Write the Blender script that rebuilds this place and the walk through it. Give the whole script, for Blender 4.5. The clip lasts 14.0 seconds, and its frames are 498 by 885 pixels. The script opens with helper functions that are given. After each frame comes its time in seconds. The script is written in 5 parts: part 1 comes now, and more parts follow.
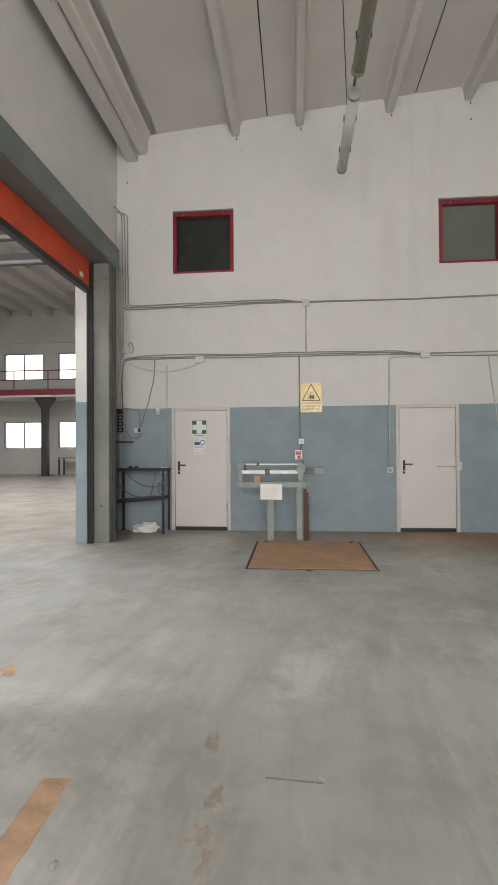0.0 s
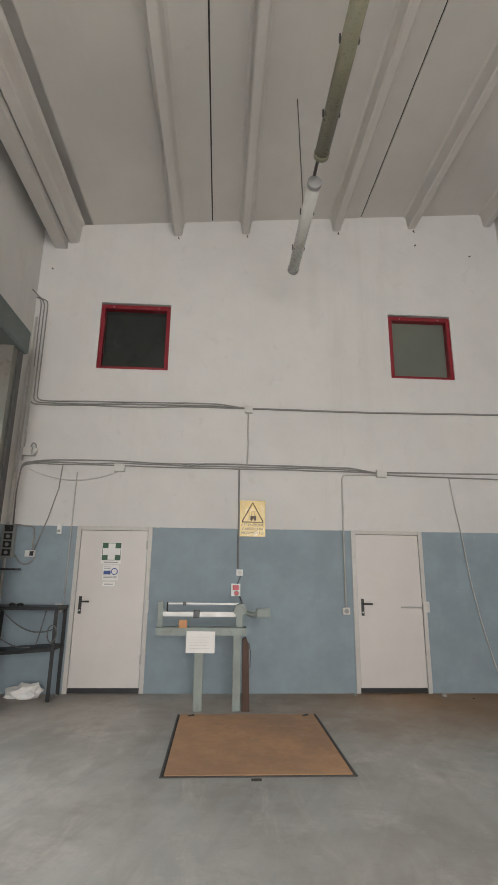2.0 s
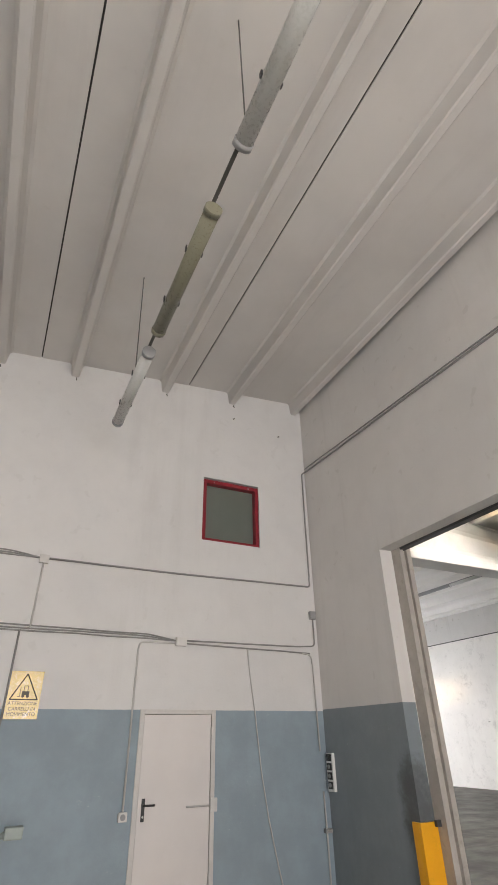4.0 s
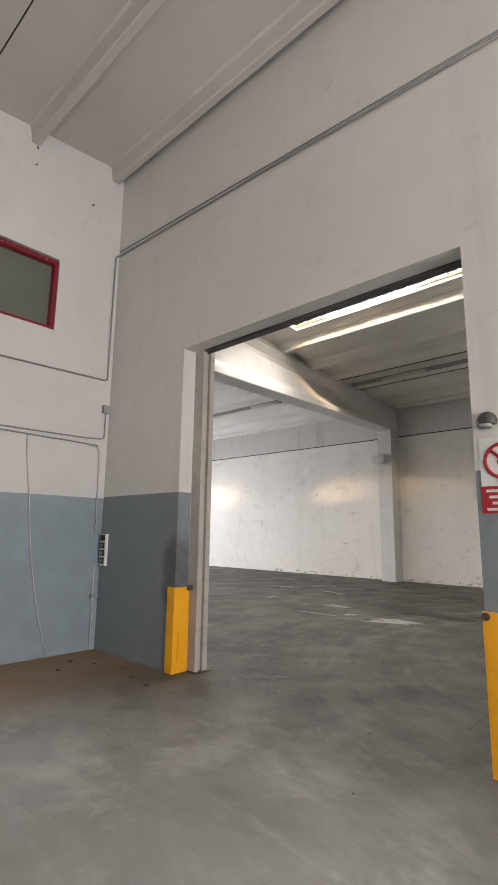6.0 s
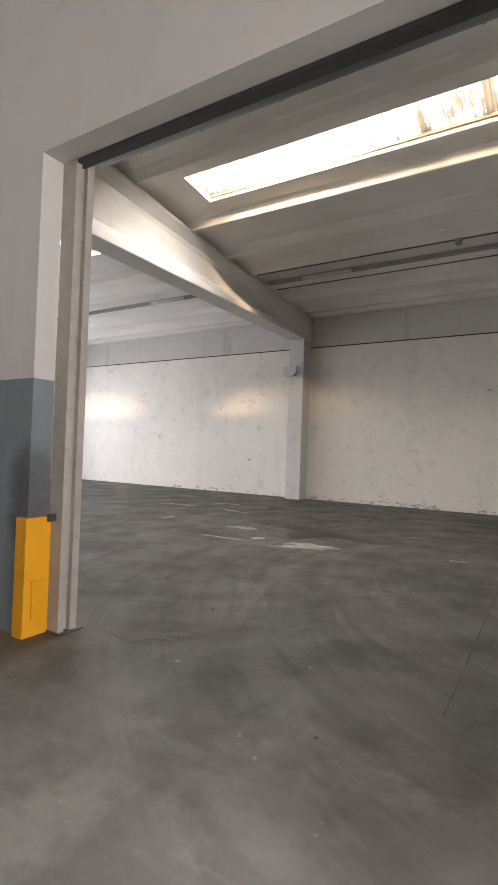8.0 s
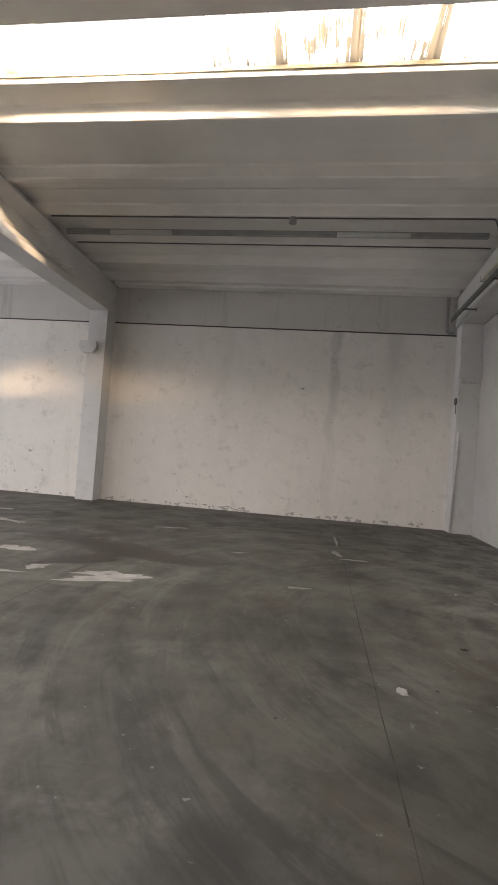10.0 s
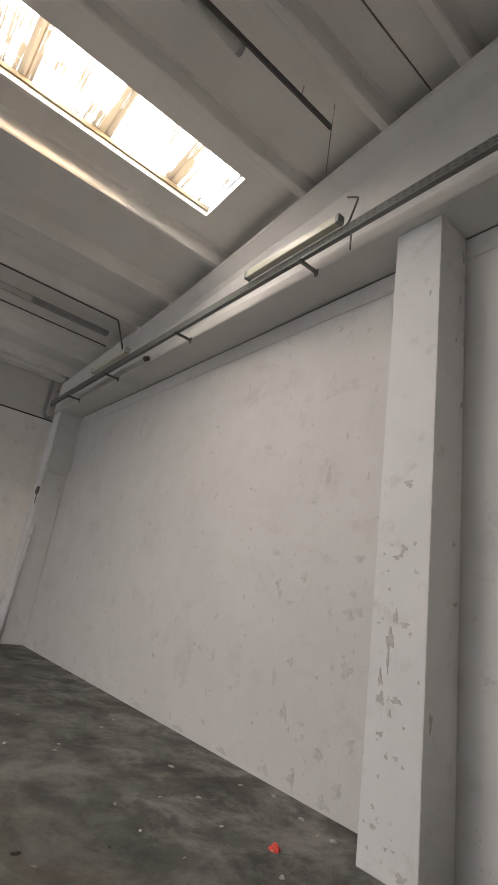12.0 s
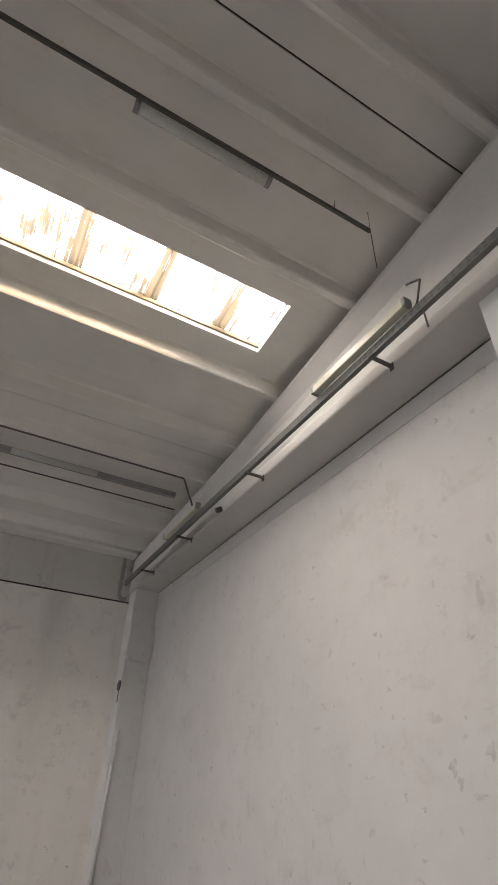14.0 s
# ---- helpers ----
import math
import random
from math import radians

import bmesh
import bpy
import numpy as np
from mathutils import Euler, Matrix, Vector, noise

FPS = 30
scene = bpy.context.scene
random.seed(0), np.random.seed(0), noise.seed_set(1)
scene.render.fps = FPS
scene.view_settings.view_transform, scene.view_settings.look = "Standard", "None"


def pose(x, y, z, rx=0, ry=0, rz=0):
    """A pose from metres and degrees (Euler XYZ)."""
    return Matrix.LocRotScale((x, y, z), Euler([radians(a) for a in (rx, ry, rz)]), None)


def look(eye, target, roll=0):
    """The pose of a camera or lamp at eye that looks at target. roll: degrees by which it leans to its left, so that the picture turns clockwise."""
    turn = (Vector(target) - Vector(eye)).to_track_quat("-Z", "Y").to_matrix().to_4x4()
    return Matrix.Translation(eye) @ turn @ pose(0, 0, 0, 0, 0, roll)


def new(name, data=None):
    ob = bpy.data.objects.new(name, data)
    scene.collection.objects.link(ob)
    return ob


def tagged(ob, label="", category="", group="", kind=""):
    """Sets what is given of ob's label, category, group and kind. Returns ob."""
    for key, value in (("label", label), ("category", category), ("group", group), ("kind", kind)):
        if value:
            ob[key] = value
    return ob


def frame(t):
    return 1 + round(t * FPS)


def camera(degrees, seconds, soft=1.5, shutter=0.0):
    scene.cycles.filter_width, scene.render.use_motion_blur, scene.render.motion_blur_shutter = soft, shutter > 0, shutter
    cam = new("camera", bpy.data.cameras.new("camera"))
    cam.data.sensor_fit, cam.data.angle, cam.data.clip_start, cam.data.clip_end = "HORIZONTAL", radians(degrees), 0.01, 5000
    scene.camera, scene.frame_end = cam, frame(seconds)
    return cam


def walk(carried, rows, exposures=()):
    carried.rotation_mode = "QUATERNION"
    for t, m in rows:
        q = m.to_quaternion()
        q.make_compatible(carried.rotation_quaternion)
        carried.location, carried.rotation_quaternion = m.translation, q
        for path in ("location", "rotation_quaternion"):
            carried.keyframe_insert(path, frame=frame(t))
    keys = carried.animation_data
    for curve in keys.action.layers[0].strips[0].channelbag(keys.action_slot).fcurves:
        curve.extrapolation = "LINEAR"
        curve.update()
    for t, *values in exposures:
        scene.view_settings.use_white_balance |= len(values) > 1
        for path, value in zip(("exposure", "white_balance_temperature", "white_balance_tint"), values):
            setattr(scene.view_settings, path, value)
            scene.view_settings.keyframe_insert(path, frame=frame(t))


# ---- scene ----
cam = camera(53.0, 14.0, 1.6)
PATH = [
    (0, (1.516, 1.287, 1.366), (1.333, 3.278, 1.396), -0.4),
    (0.5, (1.441, 1.693, 1.419), (1.247, 3.683, 1.468), -0.4),
    (1, (1.387, 2.068, 1.432), (1.244, 4.06, 1.533), 0.2),
    (1.5, (1.381, 2.435, 1.444), (1.358, 4.42, 1.687), 0.4),
    (2, (1.34, 2.708, 1.507), (1.448, 4.64, 2.011), 0.7),
    (2.5, (1.368, 2.783, 1.611), (1.603, 4.607, 2.396), 0.8),
    (3, (1.389, 2.777, 1.699), (1.749, 4.471, 2.7), 0.5),
    (3.5, (1.389, 2.763, 1.736), (1.913, 4.361, 2.82), -0.2),
    (4, (1.373, 2.753, 1.769), (2.122, 4.302, 2.788), -0.9),
    (4.2, (1.376, 2.747, 1.763), (2.22, 4.281, 2.729), -1.1),
    (6.3, (2.065, 3.3, 1.619), (3.563, 4.599, 1.881), 0.8),
    (6.5, (2.147, 3.442, 1.622), (3.683, 4.706, 1.828), 0.7),
    (7, (2.501, 3.702, 1.586), (4.099, 4.9, 1.698), 1.4),
    (7.2, (2.642, 3.823, 1.573), (4.263, 4.991, 1.661), 1.7),
    (9.3, (4.583, 5.105, 1.574), (6.461, 5.792, 1.611), 2.7),
    (9.5, (4.753, 5.204, 1.569), (6.664, 5.793, 1.614), 3.1),
    (10, (5.161, 5.421, 1.643), (7.141, 5.7, 1.69), 4.3),
    (10.5, (5.614, 5.381, 1.643), (7.607, 5.287, 1.782), 3.8),
    (11, (5.954, 5.485, 1.638), (7.873, 4.982, 1.89), 5.4),
    (11.5, (6.203, 5.507, 1.668), (7.963, 4.646, 2.066), 7.6),
    (12, (6.429, 5.433, 1.681), (7.943, 4.268, 2.276), 8.7),
    (12.5, (6.656, 5.442, 1.701), (7.879, 4.072, 2.494), 8.2),
    (13, (6.791, 5.348, 1.758), (7.865, 3.959, 2.715), 7.9),
    (13.5, (7.026, 5.169, 1.741), (8.283, 4.015, 2.784), 5.0),
    (14, (7.363, 5.107, 1.713), (8.818, 4.344, 2.853), 2.1),
]
walk(cam, [(t, look(eye, target, roll)) for t, eye, target, roll in PATH], [(0.0, 0.05, 6500, 10), (1.5, 0.0, 6500, 11), (2.5, 0.0, 6500, 10), (3.5, 0.17, 6500, 13), (6.5, 0.08, 6500, 15), (9.5, 0.1, 6500, 17), (11.0, 0.12, 6500, 17), (12.5, 0.05, 6500, 16), (14.0, 0.15, 6500, 17)])

# ---------------------------------------------------------------- light
world = bpy.data.worlds.new("world")
scene.world = world
world.use_nodes = True
wn = world.node_tree.nodes
sky = wn.new("ShaderNodeTexSky")
sky.sky_type, sky.sun_disc = "NISHITA", False
SUN_DIR = Vector((1.0, 0.82, -0.43)).normalized()
sky.sun_elevation = math.asin(-SUN_DIR.z)
sky.sun_rotation = math.atan2(-SUN_DIR.x, -SUN_DIR.y)
wn["Background"].inputs["Strength"].default_value = 0.12
world.node_tree.links.new(sky.outputs[0], wn["Background"].inputs["Color"])

sun_data = bpy.data.lights.new("sun", "SUN")
sun_data.energy, sun_data.angle, sun_data.color = 34.0, radians(9.0), (1.0, 0.74, 0.46)
sun = new("sun", sun_data)
sun.matrix_world = look((0, 0, 20), Vector((0, 0, 20)) + SUN_DIR)


def area(name, loc, target, sx, sy, watts, color=(1, 1, 1)):
    d = bpy.data.lights.new(name, "AREA")
    d.shape, d.size, d.size_y, d.energy, d.color = "RECTANGLE", sx, sy, watts, color
    ob = new(name, d)
    ob.matrix_world = look(loc, target)
    return ob


# area lamps for daylight: added gates out of view, side hall fill, roof lights
# gate opening behind the viewpoint, added to light the bay
area("unseen_gate_light", (2.2, -5.8, 2.3), (2.2, 0, 1.6), 4.6, 4.3, 755, (1.0, 0.982, 0.972))
# added fill below the closed side hall ceiling, which has no roof light
area("side_hall_fill", (-9.0, 14.0, 9.4), (-9.0, 14.0, 0), 12.0, 1.2, 1150, (1.0, 0.98, 0.95))
area("side_hall_fill", (-9.0, 4.0, 9.4), (-9.0, 4.0, 0), 12.0, 1.2, 950, (1.0, 0.98, 0.95))
area("roof_daylight", (11.53, 9.02, 7.27), (11.53, 9.02, 0), 0.84, 3.6, 770, (1.0, 0.965, 0.925))
area("roof_daylight", (11.53, 4.90, 7.27), (11.53, 4.90, 0), 0.84, 4.5, 320, (1.0, 0.965, 0.925))
# daylight for the assumed roof light over the unseen north bay
area("roof_daylight", (11.53, 17.8, 7.27), (11.53, 17.8, 0), 0.84, 8.8, 600, (1.0, 0.975, 0.95))
# fill in a gate added out of view, on the side the bluish light comes from
area("unseen_north_gate_light", (13.0, 24.25, 2.6), (13.0, 10, 2.6), 8.8, 4.6, 560, (0.90, 0.95, 1.0))


# ---------------------------------------------------------------- materials
class Nodes:
    def __init__(self, name, have=None):
        self.m = have or bpy.data.materials.new(name)
        self.m.use_nodes = True
        self.t = self.m.node_tree
        self.n = self.t.nodes
        self.bsdf = self.n["Principled BSDF"]
        self.co = self.n.new("ShaderNodeTexCoord").outputs["Object"]

    def link(self, a, b):
        self.t.links.new(a, b)

    def val(self, sock, v):
        if isinstance(v, bpy.types.NodeSocket):
            self.link(v, sock)
        else:
            sock.default_value = v

    def mapped(self, scale=(1, 1, 1), rot=(0, 0, 0), loc=(0, 0, 0)):
        mp = self.n.new("ShaderNodeMapping")
        mp.inputs["Scale"].default_value = scale
        mp.inputs["Rotation"].default_value = rot
        mp.inputs["Location"].default_value = loc
        self.link(self.co, mp.inputs["Vector"])
        return mp.outputs[0]

    def noise(self, scale, detail=4, rough=0.6, vec=None, dist=0.0):
        nd = self.n.new("ShaderNodeTexNoise")
        nd.inputs["Scale"].default_value = scale
        nd.inputs["Detail"].default_value = detail
        nd.inputs["Roughness"].default_value = rough
        nd.inputs["Distortion"].default_value = dist
        self.link(vec if vec is not None else self.co, nd.inputs["Vector"])
        return nd.outputs["Fac"]

    def ramp(self, fac, a, b, lo=0.0, hi=1.0):
        r = self.n.new("ShaderNodeMapRange")
        r.interpolation_type = "SMOOTHSTEP"
        r.inputs[1].default_value, r.inputs[2].default_value = a, b
        r.inputs[3].default_value, r.inputs[4].default_value = lo, hi
        self.link(fac, r.inputs[0])
        return r.outputs[0]

    def math(self, op, a, b=0.0):
        mn = self.n.new("ShaderNodeMath")
        mn.operation = op
        self.val(mn.inputs[0], a)
        self.val(mn.inputs[1], b)
        return mn.outputs[0]

    def mix(self, fac, a, b):
        x = self.n.new("ShaderNodeMix")
        x.data_type = "RGBA"
        self.val(x.inputs[0], fac)
        self.val(x.inputs[6], a if isinstance(a, bpy.types.NodeSocket) else (*a, 1))
        self.val(x.inputs[7], b if isinstance(b, bpy.types.NodeSocket) else (*b, 1))
        return x.outputs[2]

    def sep(self):
        s = self.n.new("ShaderNodeSeparateXYZ")
        self.link(self.co, s.inputs[0])
        return s.outputs

    def bump(self, h, strength=0.2, dist=0.01):
        b = self.n.new("ShaderNodeBump")
        b.inputs["Strength"].default_value = strength
        b.inputs["Distance"].default_value = dist
        self.link(h, b.inputs["Height"])
        self.link(b.outputs[0], self.bsdf.inputs["Normal"])

    def done(self, color, rough=0.6, metal=0.0):
        self.val(self.bsdf.inputs["Base Color"], color if isinstance(color, bpy.types.NodeSocket) else (*color, 1))
        self.val(self.bsdf.inputs["Roughness"], rough)
        self.bsdf.inputs["Metallic"].default_value = metal
        return self.m


def paint(name, c, var=0.12, rough=0.5, metal=0.0, scale=3.0, bump=0.08, dirt=None, dirt_amt=0.4):
    s = Nodes(name)
    big = s.noise(scale, 5, 0.65)
    fine = s.noise(scale * 14, 4, 0.7)
    f = s.ramp(big, 0.3, 0.7)
    col = s.mix(f, [v * (1 - var) for v in c], [min(1, v * (1 + var * 0.5)) for v in c])
    if dirt:
        col = s.mix(s.ramp(s.noise(scale * 2.3, 6, 0.75), 0.52, 0.72, 0, dirt_amt), col, dirt)
    r = s.ramp(fine, 0.2, 0.8, max(0.05, rough - 0.1), min(1, rough + 0.1))
    s.bump(fine, bump, 0.004)
    return s.done(col, r, metal)


def plaster(name, c, dado=None, dado_z=2.10, chips=0.0, smear=None, streaks=0.25, grime=0.25, low_grime=False):
    """Painted plaster: mottling, trowel relief, runs, chipped spots; dado: a second paint under dado_z."""
    s = Nodes(name)
    x, y, z = s.sep()
    big = s.noise(0.45, 5, 0.6)
    mid = s.noise(2.6, 6, 0.65)
    fine = s.noise(38, 4, 0.7)
    col = s.mix(s.ramp(big, 0.3, 0.7), [v * 0.93 for v in c], c)
    col = s.mix(s.ramp(mid, 0.35, 0.75, 0, 0.35), col, [v * 0.86 for v in c])
    run = s.noise(1.0, 5, 0.7, s.mapped((1.6, 1.6, 0.13)))
    col = s.mix(s.ramp(run, 0.54, 0.76, 0, streaks), col, [c[0] * 0.52, c[1] * 0.50, c[2] * 0.46])
    spots = s.noise(5.5, 3, 0.5, None, 0.4)
    col = s.mix(s.ramp(spots, 0.66, 0.72, 0, grime), col, [c[0] * 0.6, c[1] * 0.58, c[2] * 0.54])
    if dado:
        wob = s.math("MULTIPLY", s.noise(7, 3), 0.012)
        edge = s.math("LESS_THAN", s.math("ADD", z, wob), dado_z)
        blue = s.mix(s.ramp(mid, 0.3, 0.75), [v * 0.88 for v in dado], [v * 1.05 for v in dado])
        blue = s.mix(s.ramp(run, 0.5, 0.8, 0, 0.3), blue, [v * 0.72 for v in dado])
        scuff = s.noise(9, 5, 0.75, s.mapped((1, 1, 2.2)))
        blue = s.mix(s.ramp(scuff, 0.66, 0.74, 0, 0.35), blue, (0.62, 0.64, 0.65))
        col = s.mix(edge, col, blue)
    if smear:
        yc, zc, ry, rz = smear
        dy = s.math("DIVIDE", s.math("SUBTRACT", y, yc), ry)
        dz = s.math("DIVIDE", s.math("SUBTRACT", z, zc), rz)
        rr = s.math("ADD", s.math("MULTIPLY", dy, dy), s.math("MULTIPLY", dz, dz))
        rr = s.math("ADD", rr, s.math("MULTIPLY", s.noise(4.5, 6, 0.75), 1.4))
        col = s.mix(s.ramp(rr, 0.7, 1.5, 0.75, 0.0), col, (0.075, 0.075, 0.072))
    if chips:
        smudge = s.noise(1.9, 6, 0.75, s.mapped((1, 1, 1.25), (0, 0, 0), (2.3, 6.1, 3.4)), 0.3)
        col = s.mix(s.ramp(smudge, 0.53, 0.72, 0, 0.42), col, (0.37, 0.345, 0.315))
        rub = s.noise(6.5, 5, 0.7, s.mapped((1, 1, 0.8), (0, 0, 0), (1.1, 3.7, 8.2)))
        col = s.mix(s.ramp(rub, 0.60, 0.72, 0, 0.27), col, (0.34, 0.325, 0.30))
        cn = s.noise(3.2, 6, 0.72, s.mapped((1, 1, 1), (0, 0, 0), (4.1, 2.2, 0.7)))
        low = s.ramp(z, 0.0, 3.0, 0.05, 0.0)
        cut = s.math("GREATER_THAN", s.math("ADD", cn, low), 0.715 - chips)
        col = s.mix(s.math("MULTIPLY", cut, 0.75), col, (0.33, 0.32, 0.30))
    h = s.math("ADD", s.math("MULTIPLY", mid, 0.8), s.math("MULTIPLY", fine, 0.35))
    s.bump(h, 0.35, 0.012)
    return s.done(col, s.ramp(mid, 0.2, 0.8, 0.62, 0.85))


def stained_far_wall():
    """Far wall: two broad water runs, sooty towards the top, pale and chipped below."""
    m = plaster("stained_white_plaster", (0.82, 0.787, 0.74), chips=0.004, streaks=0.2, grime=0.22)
    s = Nodes("far_wall", m)
    x, y, z = s.sep()
    old = s.bsdf.inputs["Base Color"].links[0].from_socket
    nz = s.noise(1.3, 6, 0.7, s.mapped((1, 2.0, 0.5)))
    wob = s.math("MULTIPLY", s.math("SUBTRACT", s.noise(0.8, 4), 0.5), 0.9)
    tot = None
    for yc, w, amt in ((5.15, 0.22, 0.48), (3.5, 0.42, 0.30), (8.2, 0.35, 0.15), (11.5, 0.25, 0.25)):
        dist = s.math("ABSOLUTE", s.math("SUBTRACT", s.math("ADD", y, wob), yc))
        b = s.math("MULTIPLY", s.ramp(dist, 0.05, w, amt, 0.0), s.ramp(z, 1.2, 5.6, 0.25, 1.0))
        tot = b if tot is None else s.math("MAXIMUM", tot, b)
    tot = s.math("MULTIPLY", tot, s.ramp(nz, 0.3, 0.6, 0.35, 1.0))
    col = s.mix(tot, old, (0.33, 0.315, 0.29))
    s.link(col, s.bsdf.inputs["Base Color"])
    return m


def concrete_floor():
    s = Nodes("power_floated_concrete")
    x, y, z = s.sep()
    big = s.noise(0.28, 6, 0.62, None, 0.2)
    mid = s.noise(1.3, 7, 0.62, None, 0.15)
    fine = s.noise(30, 5, 0.7)
    # x ramp: darker hall concrete, deepened to put dimmer light into the colour
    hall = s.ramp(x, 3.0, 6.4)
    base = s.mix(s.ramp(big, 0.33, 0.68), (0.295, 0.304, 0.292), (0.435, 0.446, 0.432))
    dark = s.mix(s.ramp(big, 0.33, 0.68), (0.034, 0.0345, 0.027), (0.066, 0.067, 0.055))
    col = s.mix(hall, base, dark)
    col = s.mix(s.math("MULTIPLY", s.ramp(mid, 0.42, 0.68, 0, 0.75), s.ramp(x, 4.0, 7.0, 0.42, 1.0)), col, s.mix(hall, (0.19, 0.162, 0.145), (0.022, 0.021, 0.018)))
    pale = s.noise(0.9, 6, 0.7, s.mapped((1, 1, 1), (0, 0, 0.5), (7, 3, 0)), 0.25)
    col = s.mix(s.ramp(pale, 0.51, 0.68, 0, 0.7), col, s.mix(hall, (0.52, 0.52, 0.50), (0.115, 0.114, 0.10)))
    brown = s.noise(0.8, 6, 0.7, s.mapped((1, 1, 1), (0, 0, 0), (11, 4, 0)))
    col = s.mix(s.math("MULTIPLY", s.ramp(brown, 0.47, 0.66, 0, 0.6), hall), col, (0.044, 0.034, 0.022))
    rub = s.noise(2.2, 5, 0.7, s.mapped((0.6, 1.7, 1), (0, 0, 0.55)), 1.2)
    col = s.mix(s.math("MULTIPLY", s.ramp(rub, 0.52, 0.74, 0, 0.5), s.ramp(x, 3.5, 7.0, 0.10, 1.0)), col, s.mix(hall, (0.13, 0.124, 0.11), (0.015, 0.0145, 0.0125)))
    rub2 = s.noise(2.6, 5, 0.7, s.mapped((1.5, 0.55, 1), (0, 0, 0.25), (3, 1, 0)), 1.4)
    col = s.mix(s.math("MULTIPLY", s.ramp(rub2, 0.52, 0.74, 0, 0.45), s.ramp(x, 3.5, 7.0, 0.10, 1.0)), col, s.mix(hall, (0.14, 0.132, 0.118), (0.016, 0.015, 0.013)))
    # arcs left by turning wheels
    dx, dy = s.math("SUBTRACT", x, 10.5), s.math("SUBTRACT", y, 2.6)
    cv = s.n.new("ShaderNodeCombineXYZ")
    s.link(s.math("SQRT", s.math("ADD", s.math("MULTIPLY", dx, dx), s.math("MULTIPLY", dy, dy))), cv.inputs[0])
    s.link(s.math("MULTIPLY", s.math("ARCTAN2", dy, dx), 0.55), cv.inputs[1])
    arc = s.noise(3.4, 5, 0.7, cv.outputs[0], 0.5)
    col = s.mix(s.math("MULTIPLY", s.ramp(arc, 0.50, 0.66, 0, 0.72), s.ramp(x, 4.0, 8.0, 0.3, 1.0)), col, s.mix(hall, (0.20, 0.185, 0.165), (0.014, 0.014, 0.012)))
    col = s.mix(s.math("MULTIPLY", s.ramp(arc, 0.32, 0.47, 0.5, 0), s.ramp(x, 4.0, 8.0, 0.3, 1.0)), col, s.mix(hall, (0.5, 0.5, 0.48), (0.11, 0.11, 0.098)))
    drag = s.noise(1.6, 6, 0.68, s.mapped((2.6, 0.34, 1), (0, 0, 0.3), (2, 6, 0)), 0.6)
    bay = s.math("SUBTRACT", 1.0, hall)
    col = s.mix(s.math("MULTIPLY", s.ramp(drag, 0.48, 0.74, 0, 0.36), bay), col, (0.25, 0.236, 0.21))
    drag2 = s.noise(1.9, 6, 0.7, s.mapped((2.2, 0.5, 1), (0, 0, -0.5), (7, 1, 0)), 0.8)
    col = s.mix(s.math("MULTIPLY", s.ramp(drag2, 0.50, 0.76, 0, 0.34), bay), col, (0.58, 0.58, 0.56))
    blotch = s.noise(3.4, 6, 0.72, s.mapped((1, 1, 1), (0, 0, 0), (4, 8, 0)), 0.5)
    col = s.mix(s.math("MULTIPLY", s.ramp(blotch, 0.54, 0.70, 0, 0.4), bay), col, (0.27, 0.25, 0.22))
    rust = s.math("MULTIPLY", s.ramp(s.noise(0.7, 5, 0.65, s.mapped((1, 1, 1), (0, 0, 0), (1.7, 5.3, 0))), 0.24, 0.48), s.math("MULTIPLY", s.math("MULTIPLY", s.ramp(y, 7.2, 9.2, 0, 1.0), s.ramp(x, 1.0, 4.2, 0.3, 1.0)), s.ramp(x, 5.9, 6.6, 1.0, 0.0)))
    col = s.mix(rust, col, (0.29, 0.185, 0.10))
    dust = s.math("MULTIPLY", s.ramp(s.noise(1.5, 6, 0.72, s.mapped((1, 1, 1), (0, 0, 0), (5, 9, 0)), 0.3), 0.44, 0.66), s.math("MULTIPLY", s.ramp(y, 1.5, 5.2, 0.95, 0.0), hall))
    col = s.mix(dust, col, (0.185, 0.178, 0.162))
    edge = s.math("MULTIPLY", s.ramp(s.noise(1.2, 5, 0.7, s.mapped((2.0, 0.6, 1), (0, 0, 0), (8, 2, 0))), 0.36, 0.58), s.ramp(x, 17.6, 19.05, 0.0, 0.85))
    col = s.mix(edge, col, (0.075, 0.058, 0.036))
    speck = s.noise(9, 3, 0.5)
    col = s.mix(s.ramp(speck, 0.70, 0.76, 0, 0.22), col, (0.56, 0.55, 0.52))
    r = s.math("ADD", s.ramp(mid, 0.25, 0.75, 0.34, 0.58), s.math("MULTIPLY", hall, 0.14))
    s.bump(s.math("ADD", s.math("MULTIPLY", mid, 0.7), s.math("MULTIPLY", fine, 0.25)), 0.22, 0.008)
    return s.done(col, r)


def precast(name, c, soot=0.3):
    s = Nodes(name)
    big = s.noise(0.5, 5, 0.6)
    mid = s.noise(3.0, 6, 0.7)
    fine = s.noise(45, 3, 0.7)
    run = s.noise(1.0, 6, 0.7, s.mapped((2.5, 0.22, 2.5)))
    col = s.mix(s.ramp(big, 0.3, 0.7), [v * 0.88 for v in c], c)
    col = s.mix(s.ramp(run, 0.5, 0.76, 0, soot), col, [v * 0.62 for v in c])
    col = s.mix(s.ramp(mid, 0.62, 0.74, 0, soot * 0.9), col, [c[0] * 0.6, c[1] * 0.56, c[2] * 0.5])
    s.bump(s.math("ADD", s.math("MULTIPLY", mid, 0.5), s.math("MULTIPLY", fine, 0.4)), 0.25, 0.008)
    return s.done(col, 0.8)


